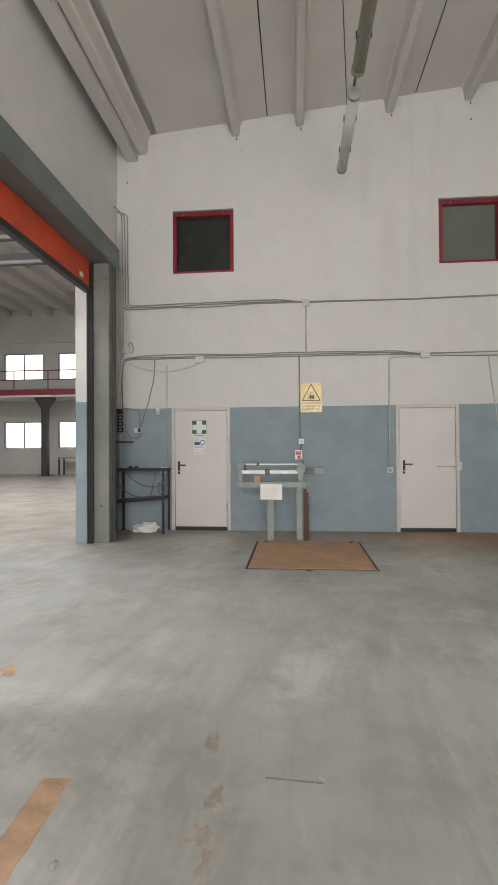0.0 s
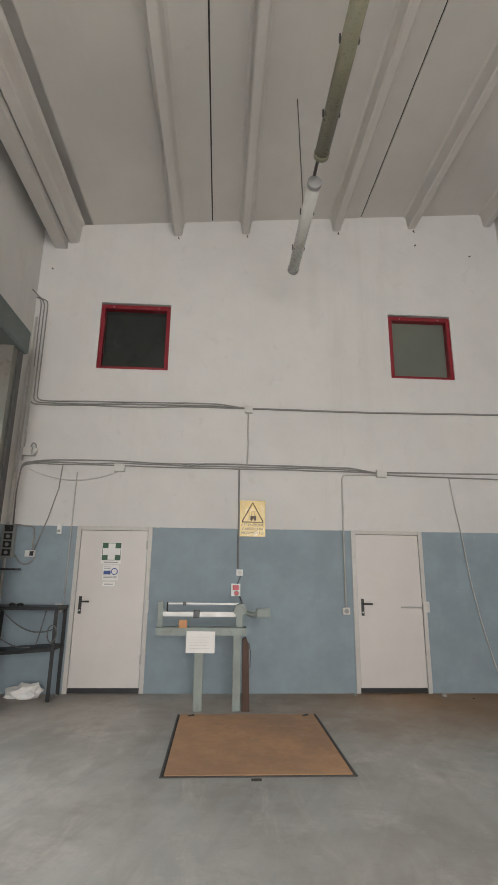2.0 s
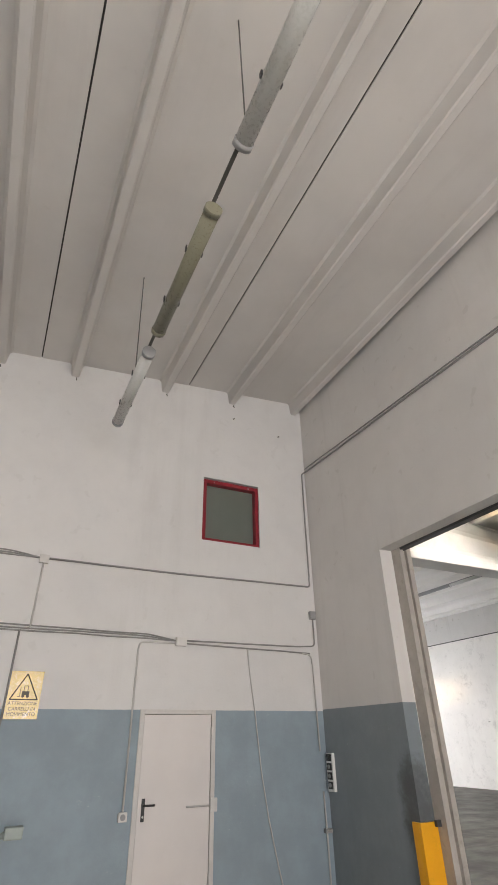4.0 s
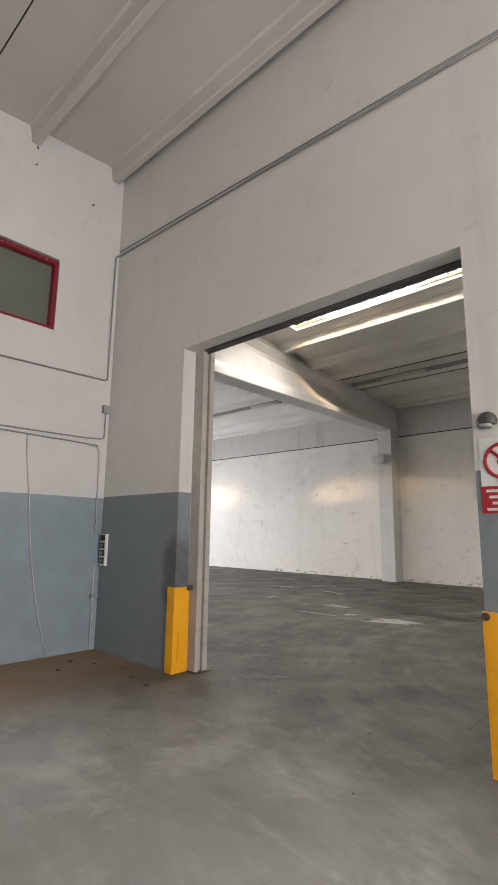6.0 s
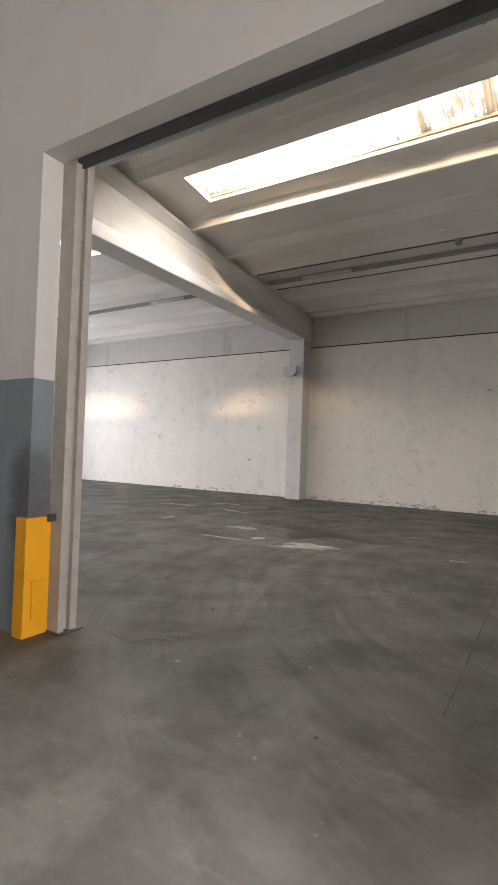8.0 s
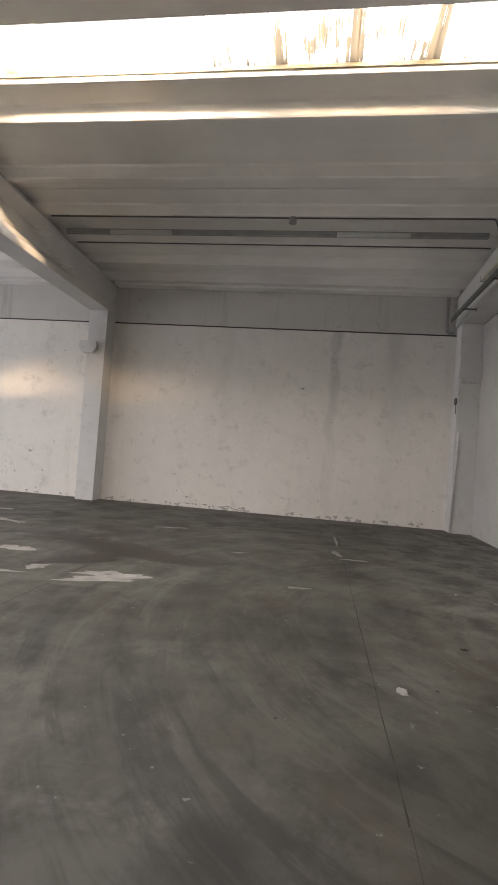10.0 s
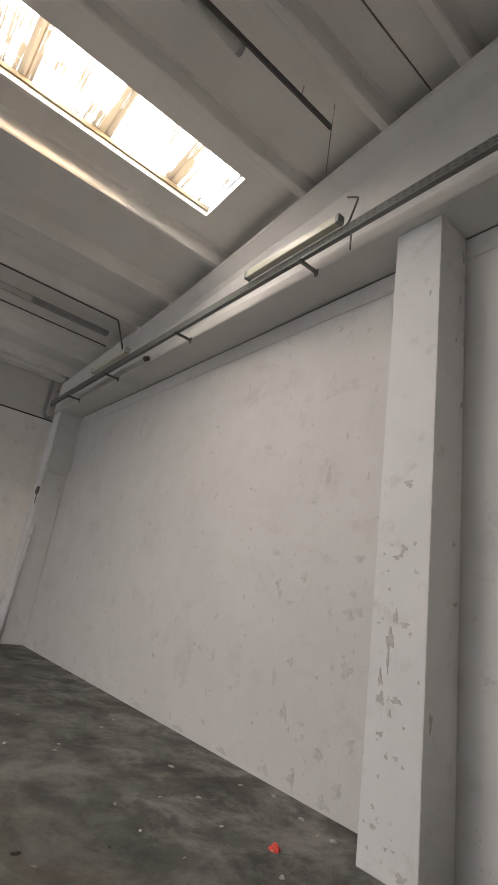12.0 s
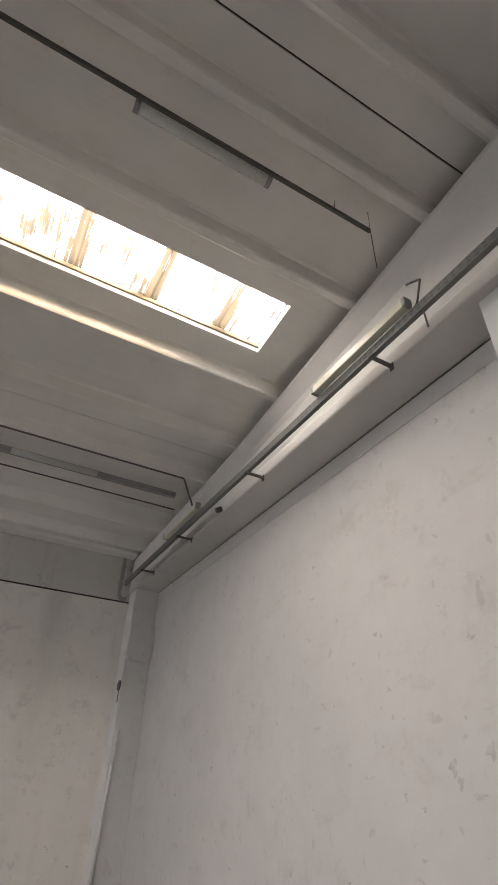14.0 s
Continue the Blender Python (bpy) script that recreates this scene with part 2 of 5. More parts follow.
def rusty_plate():
    s = Nodes("rusty_checker_steel")
    a = s.noise(1.1, 6, 0.7)
    b = s.noise(7, 6, 0.75)
    col = s.mix(s.ramp(a, 0.35, 0.65), (0.34, 0.21, 0.13), (0.47, 0.275, 0.15))
    col = s.mix(s.ramp(b, 0.5, 0.72, 0, 0.55), col, (0.30, 0.27, 0.22))
    col = s.mix(s.ramp(s.noise(2.6, 5, 0.7), 0.6, 0.75, 0, 0.5), col, (0.15, 0.085, 0.05))
    s.bump(b, 0.2, 0.004)
    return s.done(col, s.ramp(b, 0.3, 0.7, 0.5, 0.78), 0.15)


def roof_light(name, clear):
    """Corrugated fibreglass: lets light through, stained brown in runs across the sheet."""
    s = Nodes(name)
    s.n.remove(s.bsdf)
    runs = s.noise(1.0, 7, 0.75, s.mapped((0.7, 20.0, 1.0)))
    patch = s.noise(1.5, 4, 0.6)
    x, y, z = s.sep()
    low = s.ramp(x, 11.2, 12.0, 0.0, 0.07)
    d = s.math("ADD", s.math("ADD", s.math("MULTIPLY", runs, 0.55), s.math("MULTIPLY", patch, 0.45)), low)
    fr = s.math("FRACT", s.math("DIVIDE", s.math("SUBTRACT", y, 2.15), 1.02))
    d = s.math("ADD", d, s.math("MULTIPLY", s.math("LESS_THAN", fr, 0.17), 0.11))
    d = s.ramp(d, 0.49, 0.61, 0.0, 0.25 if clear else 0.96)
    tint = s.mix(d, (0.93, 0.93, 0.90) if clear else (0.62, 0.61, 0.56), (0.085, 0.054, 0.020))
    tr = s.n.new("ShaderNodeBsdfTransparent")
    s.link(tint, tr.inputs[0])
    tl = s.n.new("ShaderNodeBsdfTranslucent")
    s.link(s.mix(d, (0.8, 0.8, 0.76), (0.05, 0.034, 0.013)), tl.inputs[0])
    mx = s.n.new("ShaderNodeMixShader")
    mx.inputs[0].default_value = 0.08 if clear else 0.45
    s.link(tr.outputs[0], mx.inputs[1])
    s.link(tl.outputs[0], mx.inputs[2])
    s.link(mx.outputs[0], s.n["Material Output"].inputs[0])
    return s.m


def glass(name, tint, rough=0.05, trans=0.85):
    s = Nodes(name)
    s.bsdf.inputs["Transmission Weight"].default_value = trans
    s.bsdf.inputs["IOR"].default_value = 1.45
    n = s.noise(2.0, 4)
    return s.done(s.mix(s.ramp(n, 0.3, 0.7), [v * 0.93 for v in tint], tint), s.ramp(n, 0.2, 0.8, rough, rough + 0.03))


WHITE = (0.67, 0.662, 0.645)
BLUE = (0.27, 0.335, 0.375)
M_WALL = plaster("white_plaster", WHITE, streaks=0.12, grime=0.15)
M_DADO = plaster("white_plaster_blue_dado", WHITE, BLUE, 2.10, streaks=0.12, grime=0.12)
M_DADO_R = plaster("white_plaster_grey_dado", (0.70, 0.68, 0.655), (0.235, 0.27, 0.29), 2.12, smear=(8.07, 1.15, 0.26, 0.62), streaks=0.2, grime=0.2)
# base tones balance the light on each wall: side wall lowered, far wall raised
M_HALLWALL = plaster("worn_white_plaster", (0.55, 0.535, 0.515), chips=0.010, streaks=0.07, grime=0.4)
M_FARWALL = stained_far_wall()
M_FARUP = plaster("stained_fascia", (0.62, 0.60, 0.57), streaks=0.6, grime=0.5)
M_PIER = plaster("smooth_white_plaster", (0.66, 0.655, 0.645), chips=0.005, streaks=0.1, grime=0.25)
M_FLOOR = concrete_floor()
M_CEIL = precast("limewashed_precast", (0.63, 0.605, 0.575), 0.16)
M_CEIL2 = precast("sooty_precast", (0.85, 0.825, 0.785), 0.32)
M_BEAM = precast("limewashed_beam", (0.66, 0.645, 0.62), 0.28)
M_SAWCUT = paint("dirty_saw_cut", (0.045, 0.042, 0.037), var=0.4, rough=0.95, scale=7)
M_JOINT = paint("dark_joint", (0.05, 0.047, 0.042), rough=0.9)
M_PLATE = rusty_plate()
M_STEELDK = paint("dark_steel", (0.06, 0.06, 0.06), rough=0.5, dirt=(0.16, 0.13, 0.1))
M_BLACK = paint("black_paint", (0.018, 0.018, 0.02), rough=0.45)
M_HOUSING = paint("grey_green_steel", (0.135, 0.165, 0.165), rough=0.42, dirt=(0.2, 0.19, 0.17))
M_POST = paint("galvanised_post", (0.24, 0.245, 0.22), rough=0.5, metal=0.35, dirt=(0.13, 0.1, 0.075), dirt_amt=0.55)
M_POST2 = paint("beige_post", (0.44, 0.41, 0.365), rough=0.55, dirt=(0.2, 0.17, 0.13), dirt_amt=0.4)
M_RED = paint("orange_red_curtain", (0.60, 0.075, 0.025), rough=0.5, dirt=(0.25, 0.05, 0.03), dirt_amt=0.3)
M_REDFRAME = paint("crimson_frame_paint", (0.24, 0.012, 0.022), rough=0.35)
M_DOOR = paint("door_paint", (0.64, 0.61, 0.585), var=0.04, rough=0.42, scale=1.2, bump=0.03)
M_DOORFRAME = paint("door_frame_paint", (0.56, 0.54, 0.51), var=0.06, rough=0.45, dirt=(0.3, 0.27, 0.24), dirt_amt=0.25)
M_HANDLE = paint("black_plastic", (0.02, 0.02, 0.02), rough=0.35)
M_CABLE = paint("grey_cable", (0.27, 0.265, 0.255), rough=0.6, scale=6)
M_CABLEDK = paint("dark_cable", (0.12, 0.12, 0.115), rough=0.6)
M_CONDUIT = paint("painted_conduit", (0.55, 0.535, 0.51), rough=0.55, scale=5)
M_BOX = paint("junction_plastic", (0.60, 0.59, 0.56), rough=0.5)
M_GREY = paint("grey_plastic", (0.30, 0.30, 0.295), rough=0.5)
M_WHITE = paint("white_plastic", (0.75, 0.75, 0.73), var=0.05, rough=0.4)
M_GREEN = paint("sign_green", (0.025, 0.10, 0.05), rough=0.4)
M_SIGNBLUE = paint("sign_blue", (0.03, 0.08, 0.28), rough=0.4)
# pale blotches put the sign's reflective sheen into the colour; not soiling
M_YELLOW = paint("sign_yellow", (0.72, 0.50, 0.12), rough=0.25, dirt=(0.82, 0.72, 0.42), dirt_amt=0.8)
M_INK = paint("sign_ink", (0.10, 0.075, 0.03), rough=0.5)
M_GUARD = paint("guard_yellow", (0.92, 0.43, 0.012), var=0.06, rough=0.45, dirt=(0.4, 0.2, 0.03), dirt_amt=0.3)
M_SIGNRED = paint("sign_red", (0.42, 0.02, 0.03), rough=0.4)
M_SCALE = paint("scale_green_grey", (0.24, 0.28, 0.255), rough=0.45, dirt=(0.14, 0.12, 0.1), dirt_amt=0.45)
M_CHROME = paint("brushed_steel", (0.52, 0.52, 0.50), rough=0.5, metal=0.6)
M_PAPER = paint("paper", (0.80, 0.79, 0.77), var=0.04, rough=0.75)
M_BROWN = paint("brown_rusted_iron", (0.085, 0.045, 0.032), rough=0.7, dirt=(0.05, 0.03, 0.025))
M_ORANGE = paint("orange_card", (0.55, 0.27, 0.12), rough=0.6)
M_TUBE = paint("lamp_diffuser", (0.56, 0.56, 0.53), var=0.05, rough=0.3, dirt=(0.46, 0.45, 0.40), dirt_amt=0.3)
M_TUBEDK = paint("yellowed_diffuser", (0.21, 0.20, 0.14), var=0.06, rough=0.32, dirt=(0.16, 0.15, 0.10), dirt_amt=0.3)
M_PRISM = paint("yellowed_prismatic_cover", (0.56, 0.545, 0.44), var=0.06, rough=0.35, dirt=(0.42, 0.40, 0.30), dirt_amt=0.4)
M_TRAY = paint("galvanised_tray", (0.15, 0.152, 0.143), rough=0.5, metal=0.2, dirt=(0.11, 0.1, 0.085))
M_ROD = paint("dull_rod", (0.10, 0.095, 0.085), rough=0.6)
M_CURB = paint("mossy_curb", (0.30, 0.27, 0.19), var=0.3, rough=0.85, scale=5, dirt=(0.22, 0.16, 0.06), dirt_amt=0.7)
M_LIGHTSHEET = roof_light("stained_fibreglass", False)
M_CLEARSHEET = roof_light("clear_fibreglass", True)
# near-opaque panes: dark room behind and grey-green reflection are put into the tints
M_GLASS1 = glass("dark_window_glass", (0.035, 0.042, 0.038), 0.10, 0.25)
M_GLASS2 = glass("frosted_window_glass", (0.17, 0.19, 0.165), 0.3, 0.2)
M_PANE = glass("clear_pane", (0.95, 0.97, 0.98), 0.0, 1.0)
M_DEBRIS = paint("plaster_crumb", (0.36, 0.35, 0.325), rough=0.9)
M_DARKDEBRIS = paint("dark_crumb", (0.06, 0.055, 0.05), rough=0.9)
M_REDPLASTIC = paint("red_plastic", (0.55, 0.04, 0.02), rough=0.4)
M_CHIP = paint("bare_render", (0.45, 0.432, 0.405), var=0.2, rough=0.9, scale=14, bump=0.4)
M_SCUFF = paint("faint_scuff", (0.47, 0.455, 0.435), var=0.15, rough=0.9, scale=16, bump=0.3)
M_MARK = paint("worn_orange_line", (0.50, 0.33, 0.21), var=0.25, rough=0.7, scale=6, dirt=(0.38, 0.36, 0.33), dirt_amt=0.8)
M_PUDDLE = paint("pale_spill", (0.25, 0.246, 0.232), var=0.3, rough=0.6, scale=5, dirt=(0.25, 0.24, 0.22), dirt_amt=0.6)
M_DRIP = paint("brown_drip_stain", (0.38, 0.34, 0.30), var=0.3, rough=0.6, scale=9, dirt=(0.42, 0.41, 0.39), dirt_amt=0.9)
M_TYRE = paint("tyre_rubber_trace", (0.235, 0.225, 0.205), var=0.3, rough=0.6, scale=7, dirt=(0.36, 0.35, 0.33), dirt_amt=0.95)
M_SCRAP = paint("greyed_paper", (0.42, 0.41, 0.39), var=0.1, rough=0.8)
M_DAMP = paint("damp_patch", (0.017, 0.013, 0.010), var=0.35, rough=0.45, scale=3, dirt=(0.045, 0.039, 0.031), dirt_amt=0.8)


# ---------------------------------------------------------------- mesh helpers
def box(bm, x0, x1, y0, y1, z0, z1, bevel=0.0):
    r = bmesh.ops.create_cube(bm, size=1, matrix=Matrix.Translation(((x0 + x1) / 2, (y0 + y1) / 2, (z0 + z1) / 2)) @ Matrix.Diagonal((abs(x1 - x0), abs(y1 - y0), abs(z1 - z0), 1)))
    if bevel:
        es = list({e for v in r["verts"] for e in v.link_edges})
        bmesh.ops.bevel(bm, geom=es, offset=bevel, segments=2, affect="EDGES", profile=0.7)
    return bm


def slab(bm, pts, h, axis="z"):
    """Extrudes a closed outline of (a, b) pairs between two values of one axis."""
    lo, hi = h
    put = {"z": lambda a, b, c: (a, b, c), "y": lambda a, b, c: (a, c, b), "x": lambda a, b, c: (c, a, b)}[axis]
    u = [bm.verts.new(put(a, b, lo)) for a, b in pts]
    v = [bm.verts.new(put(a, b, hi)) for a, b in pts]
    n = len(pts)
    bm.faces.new(u)
    bm.faces.new(v[::-1])
    for i in range(n):
        bm.faces.new((u[i], v[i], v[(i + 1) % n], u[(i + 1) % n]))
    bmesh.ops.recalc_face_normals(bm, faces=bm.faces)
    return bm


def tube(bm, pts, r, n=8, cap=True):
    """A round bar swept along points."""
    pts = [Vector(p) for p in pts]
    rings = []
    for i, p in enumerate(pts):
        a, b = pts[max(0, i - 1)], pts[min(len(pts) - 1, i + 1)]
        d = (b - a).normalized()
        side = d.cross(Vector((0, 0, 1)))
        if side.length < 0.05:
            side = d.cross(Vector((0, 1, 0)))
        side.normalize()
        up = side.cross(d)
        rings.append([bm.verts.new(p + r * (math.cos(2 * math.pi * k / n) * side + math.sin(2 * math.pi * k / n) * up)) for k in range(n)])
    for a, b in zip(rings, rings[1:]):
        for k in range(n):
            f = bm.faces.new((a[k], a[(k + 1) % n], b[(k + 1) % n], b[k]))
            f.smooth = True
    if cap:
        bm.faces.new(rings[0][::-1])
        bm.faces.new(rings[-1])
    bmesh.ops.recalc_face_normals(bm, faces=bm.faces)
    return bm


def bent(pts, r=0.06, steps=4):
    """Rounds the corners of a polyline."""
    pts = [Vector(p) for p in pts]
    out = [pts[0]]
    for a, b, c in zip(pts, pts[1:], pts[2:]):
        u, v = (a - b), (c - b)
        k = min(r, u.length * 0.45, v.length * 0.45)
        p, q = b + u.normalized() * k, b + v.normalized() * k
        for i in range(steps + 1):
            t = i / steps
            out.append((1 - t) ** 2 * p + 2 * t * (1 - t) * b + t * t * q)
    return out + [pts[-1]]


def sagging(a, b, sag, n=12, wob=0.0, seed=0):
    rnd = random.Random(seed)
    a, b = Vector(a), Vector(b)
    out = []
    for i in range(n + 1):
        t = i / n
        p = a.lerp(b, t) - Vector((0, 0, sag * 4 * t * (1 - t)))
        if 0 < i < n:
            p.z += rnd.uniform(-wob, wob)
        out.append(p)
    return out


def wavy(a, b, step=0.6, wob=0.006, seed=0):
    rnd = random.Random(seed)
    a, b = Vector(a), Vector(b)
    n = max(2, int((b - a).length / step))
    return [a.lerp(b, i / n) + Vector((0, 0, rnd.uniform(-wob, wob) if 0 < i < n else 0)) for i in range(n + 1)]


def obj(name, bm, material, parent=None, label=""):
    me = bpy.data.meshes.new(name)
    bm.to_mesh(me)
    bm.free()
    me.materials.append(material)
    ob = new(name, me)
    if parent is not None:
        ob.parent = parent
    if label:
        tagged(ob, label)
    return ob


def part(name, bm, material, parent, label=""):
    return obj(name, bm, material, parent, label)


def thing(name, loc, label, category, group="", rz=0.0):
    ob = new(name)
    ob.empty_display_size = 0.1
    ob.matrix_basis = pose(*loc, 0, 0, rz)
    return tagged(ob, label, category, group)


def struct(name, bm, material, label, category):
    return tagged(obj(name, bm, material), label, category, kind="structure")


def B():
    return bmesh.new()


def pierced(bm, axis, c0, c1, u0, u1, z0, z1, holes=()):
    """A wall from c0 to c1 thick, with rectangular holes (ua, ub, za, zb) through it."""
    us = sorted({u0, u1, *[h[0] for h in holes], *[h[1] for h in holes]})
    for a, b in zip(us, us[1:]):
        cuts = sorted((h[2], h[3]) for h in holes if h[0] <= a + 1e-6 and h[1] >= b - 1e-6)
        z = z0
        for lo, hi in cuts + [(z1, z1)]:
            if lo - z > 1e-6:
                if axis == "y":
                    box(bm, a, b, c0, c1, z, lo)
                else:
                    box(bm, c0, c1, a, b, z, lo)
            z = hi
    return bm


def text_mesh(name, body, size, material, m, parent=None, depth=0.0006):
    cu = bpy.data.curves.new(name, "FONT")
    cu.body, cu.size, cu.extrude, cu.align_x, cu.align_y = body, size, depth, "CENTER", "CENTER"
    tmp = new(name, cu)
    me = bpy.data.meshes.new_from_object(tmp.evaluated_get(bpy.context.evaluated_depsgraph_get()))
    bpy.data.objects.remove(tmp)
    me.materials.append(material)
    ob = new(name, me)
    ob.matrix_basis = m
    ob.parent = parent
    return ob


# ---------------------------------------------------------------- the large structure
D = 9.73          # inner face of the end wall with the two doors
XL, XR = -1.55, 5.87   # inner faces of the bay's side walls
XF = 19.20        # far wall of the big hall
YS = 1.42         # side wall of the big hall
OPN, OPS, OPT = 7.99, 4.44, 3.98   # opening into the big hall: north, south, top
LON, LOS, LOT = 8.42, 3.9, 4.16    # shuttered opening on the other side

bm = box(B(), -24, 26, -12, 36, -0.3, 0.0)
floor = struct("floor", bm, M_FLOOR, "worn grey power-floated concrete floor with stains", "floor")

# end wall with two doors and two high windows
D1 = (-0.594, 0.42)
D2 = (3.18, 4.19)
W1 = (-0.56, 0.50, 4.42, 5.51)
W2 = (3.91, 4.91, 4.42, 5.50)
bm = pierced(B(), "y", D, D + 0.22, XL, XR, 0, 7.9, [(D1[0], D1[1], 0, 2.10), (D2[0], D2[1], 0, 2.10), W1, W2])
wall_n = struct("wall_north", bm, M_DADO, "white plaster end wall with blue painted dado", "wall")

# side wall with the shutter, and side wall with the wide opening
bm = pierced(B(), "x", XL - 0.17, XL, -6, D + 0.22, 0, 9.95, [(LOS, LON, 0, LOT)])
struct("wall_west", bm, M_DADO, "white plaster side wall with blue dado and shutter opening", "wall")
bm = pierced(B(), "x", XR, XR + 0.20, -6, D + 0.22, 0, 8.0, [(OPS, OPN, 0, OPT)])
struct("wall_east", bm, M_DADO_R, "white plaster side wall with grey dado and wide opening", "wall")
# wall out of view; its gate is added to let light into the bay
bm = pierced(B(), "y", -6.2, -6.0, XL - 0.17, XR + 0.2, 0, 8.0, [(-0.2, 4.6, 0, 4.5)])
struct("wall_south", bm, M_DADO, "plain white wall out of view with an added open gate", "wall")

# room behind the end wall, closed and unlit
bm = B()
box(bm, XL - 0.17, XR + 0.2, 13.6, 13.8, 0, 8)
box(bm, XL - 0.17, XL, D + 0.22, 13.6, 0, 8)
box(bm, XR, XR + 0.2, D + 0.22, 13.6, 0, 8)
struct("wall_back_room", bm, M_WALL, "plain white walls of the closed room behind", "wall")


# roof of the bay: precast double ribbed panels, sloping up to the ridge
def zbay(x):
    return 6.955 + 0.089 * x


def zhall(x):
    return 7.25 - 0.1065 * (min(x, 14.0) - 9.27) - 0.042 * max(0.0, x - 14.0)


def ribbed(bm, zf, x0, x1, y0, y1, ribs, rib_h=0.32, rw=0.075, t=0.12):
    """A panel with ribs under it, one outline pushed along y; the ribs flare into the soffit."""
    def at(x, d=0.0):
        return (x, zf(x) - d)
    pts = [at(x0, -t), at(x0)]
    for r in ribs:
        pts += [at(r - rw - 0.05), at(r - rw - 0.015, 0.03), at(r - rw - 0.005, 0.09), at(r - rw + 0.012, rib_h - 0.02), at(r - rw + 0.03, rib_h),
                at(r + rw - 0.03, rib_h), at(r + rw - 0.012, rib_h - 0.02), at(r + rw + 0.005, 0.09), at(r + rw + 0.015, 0.03), at(r + rw + 0.05)]
    pts += [at(x1), at(x1, -t)]
    return slab(bm, pts, (y0, y1), "y")


bm = B()
YB = D + 0.02
for x0, x1, ribs in ((XL - 0.1, -0.82, ()), (-0.82, 1.08, (0.55,)), (1.10, 3.55, (1.64, 3.14)), (3.57, 6.3, (4.41, 5.72))):
    ribbed(bm, zbay, x0, x1, -6.0, YB, ribs, 0.25)
ribbed(bm, zbay, -1.36, -0.815, -6.0, YB, (-1.08,), 0.33, 0.09)
box(bm, -1.36, -1.175, -6.0, YB, 6.42, 6.80)
struct("ceiling_bay", bm, M_CEIL, "white limewashed precast concrete ribbed ceiling", "ceiling")
bm = B()
for xj in (1.09, 3.56):
    slab(bm, [(xj - 0.03, zbay(xj) + 0.02), (xj + 0.03, zbay(xj) + 0.02), (xj + 0.03, zbay(xj) + 0.10), (xj - 0.03, zbay(xj) + 0.10)], (-6.0, YB), "y")
for xj in (8.78, 14.49, 16.89, 19.05):
    slab(bm, [(xj - 0.03, zhall(xj) + 0.03), (xj + 0.03, zhall(xj) + 0.03), (xj + 0.03, zhall(xj) + 0.10), (xj - 0.03, zhall(xj) + 0.10)], (YS, 24.0), "y")
struct("ceiling_joints", bm, M_JOINT, "dark open joints between precast roof panels", "ceiling")

# roof of the big hall, with the roof-light gap
SKX0, SKX1 = 11.08, 11.97
HALLP = [(6.0, 6.4, ()), (6.42, 8.77, (6.95, 8.31)), (8.79, SKX0, (9.27, 10.58)), (SKX1, 14.48, (12.49, 13.86)), (14.50, 16.88, (15.12, 16.32)), (16.90, 19.04, (17.5, 18.62)), (19.06, XF + 0.3, ())]
bm = B()
for x0, x1, ribs in HALLP:
    ribbed(bm, zhall, x0, x1, YS - 0.1, 24.2, ribs, 0.22)
for y0, y1 in ((YS - 0.1, 2.60), (10.85, 13.3), (22.6, 24.2)):
    slab(bm, [(SKX0, zhall(SKX0)), (SKX1, zhall(SKX1)), (SKX1, zhall(SKX1) + 0.12), (SKX0, zhall(SKX0) + 0.12)], (y0, y1), "y")
struct("ceiling_hall", bm, M_CEIL2, "grey precast concrete ribbed hall ceiling with roof light", "ceiling")

# roof-light shaft above the gap keeps the daylight inside the opening
bm = B()
for y0, y1 in ((2.60, 10.85), (13.3, 22.6)):
    box(bm, SKX0 - 0.06, SKX0, y0, y1, zhall(SKX0) + 0.121, zhall(SKX0) + 0.15)
    box(bm, SKX1, SKX1 + 0.06, y0, y1, zhall(SKX1) + 0.121, zhall(SKX1) + 0.15)
for y0, y1 in ((2.60, 10.85), (13.3, 22.6)):
    box(bm, SKX1 - 0.03, SKX1 - 0.004, y0, y1, zhall(SKX1) + 0.075, zhall(SKX1) + 0.13)
    box(bm, SKX0 + 0.004, SKX0 + 0.02, y0, y1, zhall(SKX0) + 0.02, zhall(SKX0) + 0.13)
struct("trim_roof_light", bm, M_CURB, "mossy stained kerb round the roof light", "trim")


def sheet(name, y0, y1, material, label):
    """One corrugated sheet, waves running across the gap."""
    bm = B()
    n = max(8, int((y1 - y0) / 0.02))
    rows = []
    for i in range(n + 1):
        y = y0 + (y1 - y0) * i / n
        d = 0.020 * math.sin(2 * math.pi * y / 0.16)
        rows.append([bm.verts.new((x, y, zhall(x) + 0.155 + d)) for x in (SKX0 - 0.05, 11.52, SKX1 + 0.05)])
    for a, b in zip(rows, rows[1:]):
        for k in (0, 1):
            bm.faces.new((a[k], a[k + 1], b[k + 1], b[k])).smooth = True
    return obj(name, bm, material, None, label)


def roof_light_thing(ys, clear):
    t = thing("roof_light", (0, 0, 0), "stained corrugated fibreglass roof light strip in the hall ceiling", "skylight", "hall roof lights")
    for i, (a, b) in enumerate(zip(ys, ys[1:])):
        p = sheet("sheet", a, b + 0.008, M_CLEARSHEET if i in clear else M_LIGHTSHEET, "")
        p.parent = t
    return t


roof_light_thing([2.50, 3.26, 4.27, 5.28, 6.25, 7.27, 8.45, 9.62, 10.95], (5, 6))
# north bay strip out of view, assumed to repeat the first
roof_light_thing([13.2, 14.5, 15.8, 17.1, 18.4, 19.7, 21.0, 22.7], (0, 1, 2))


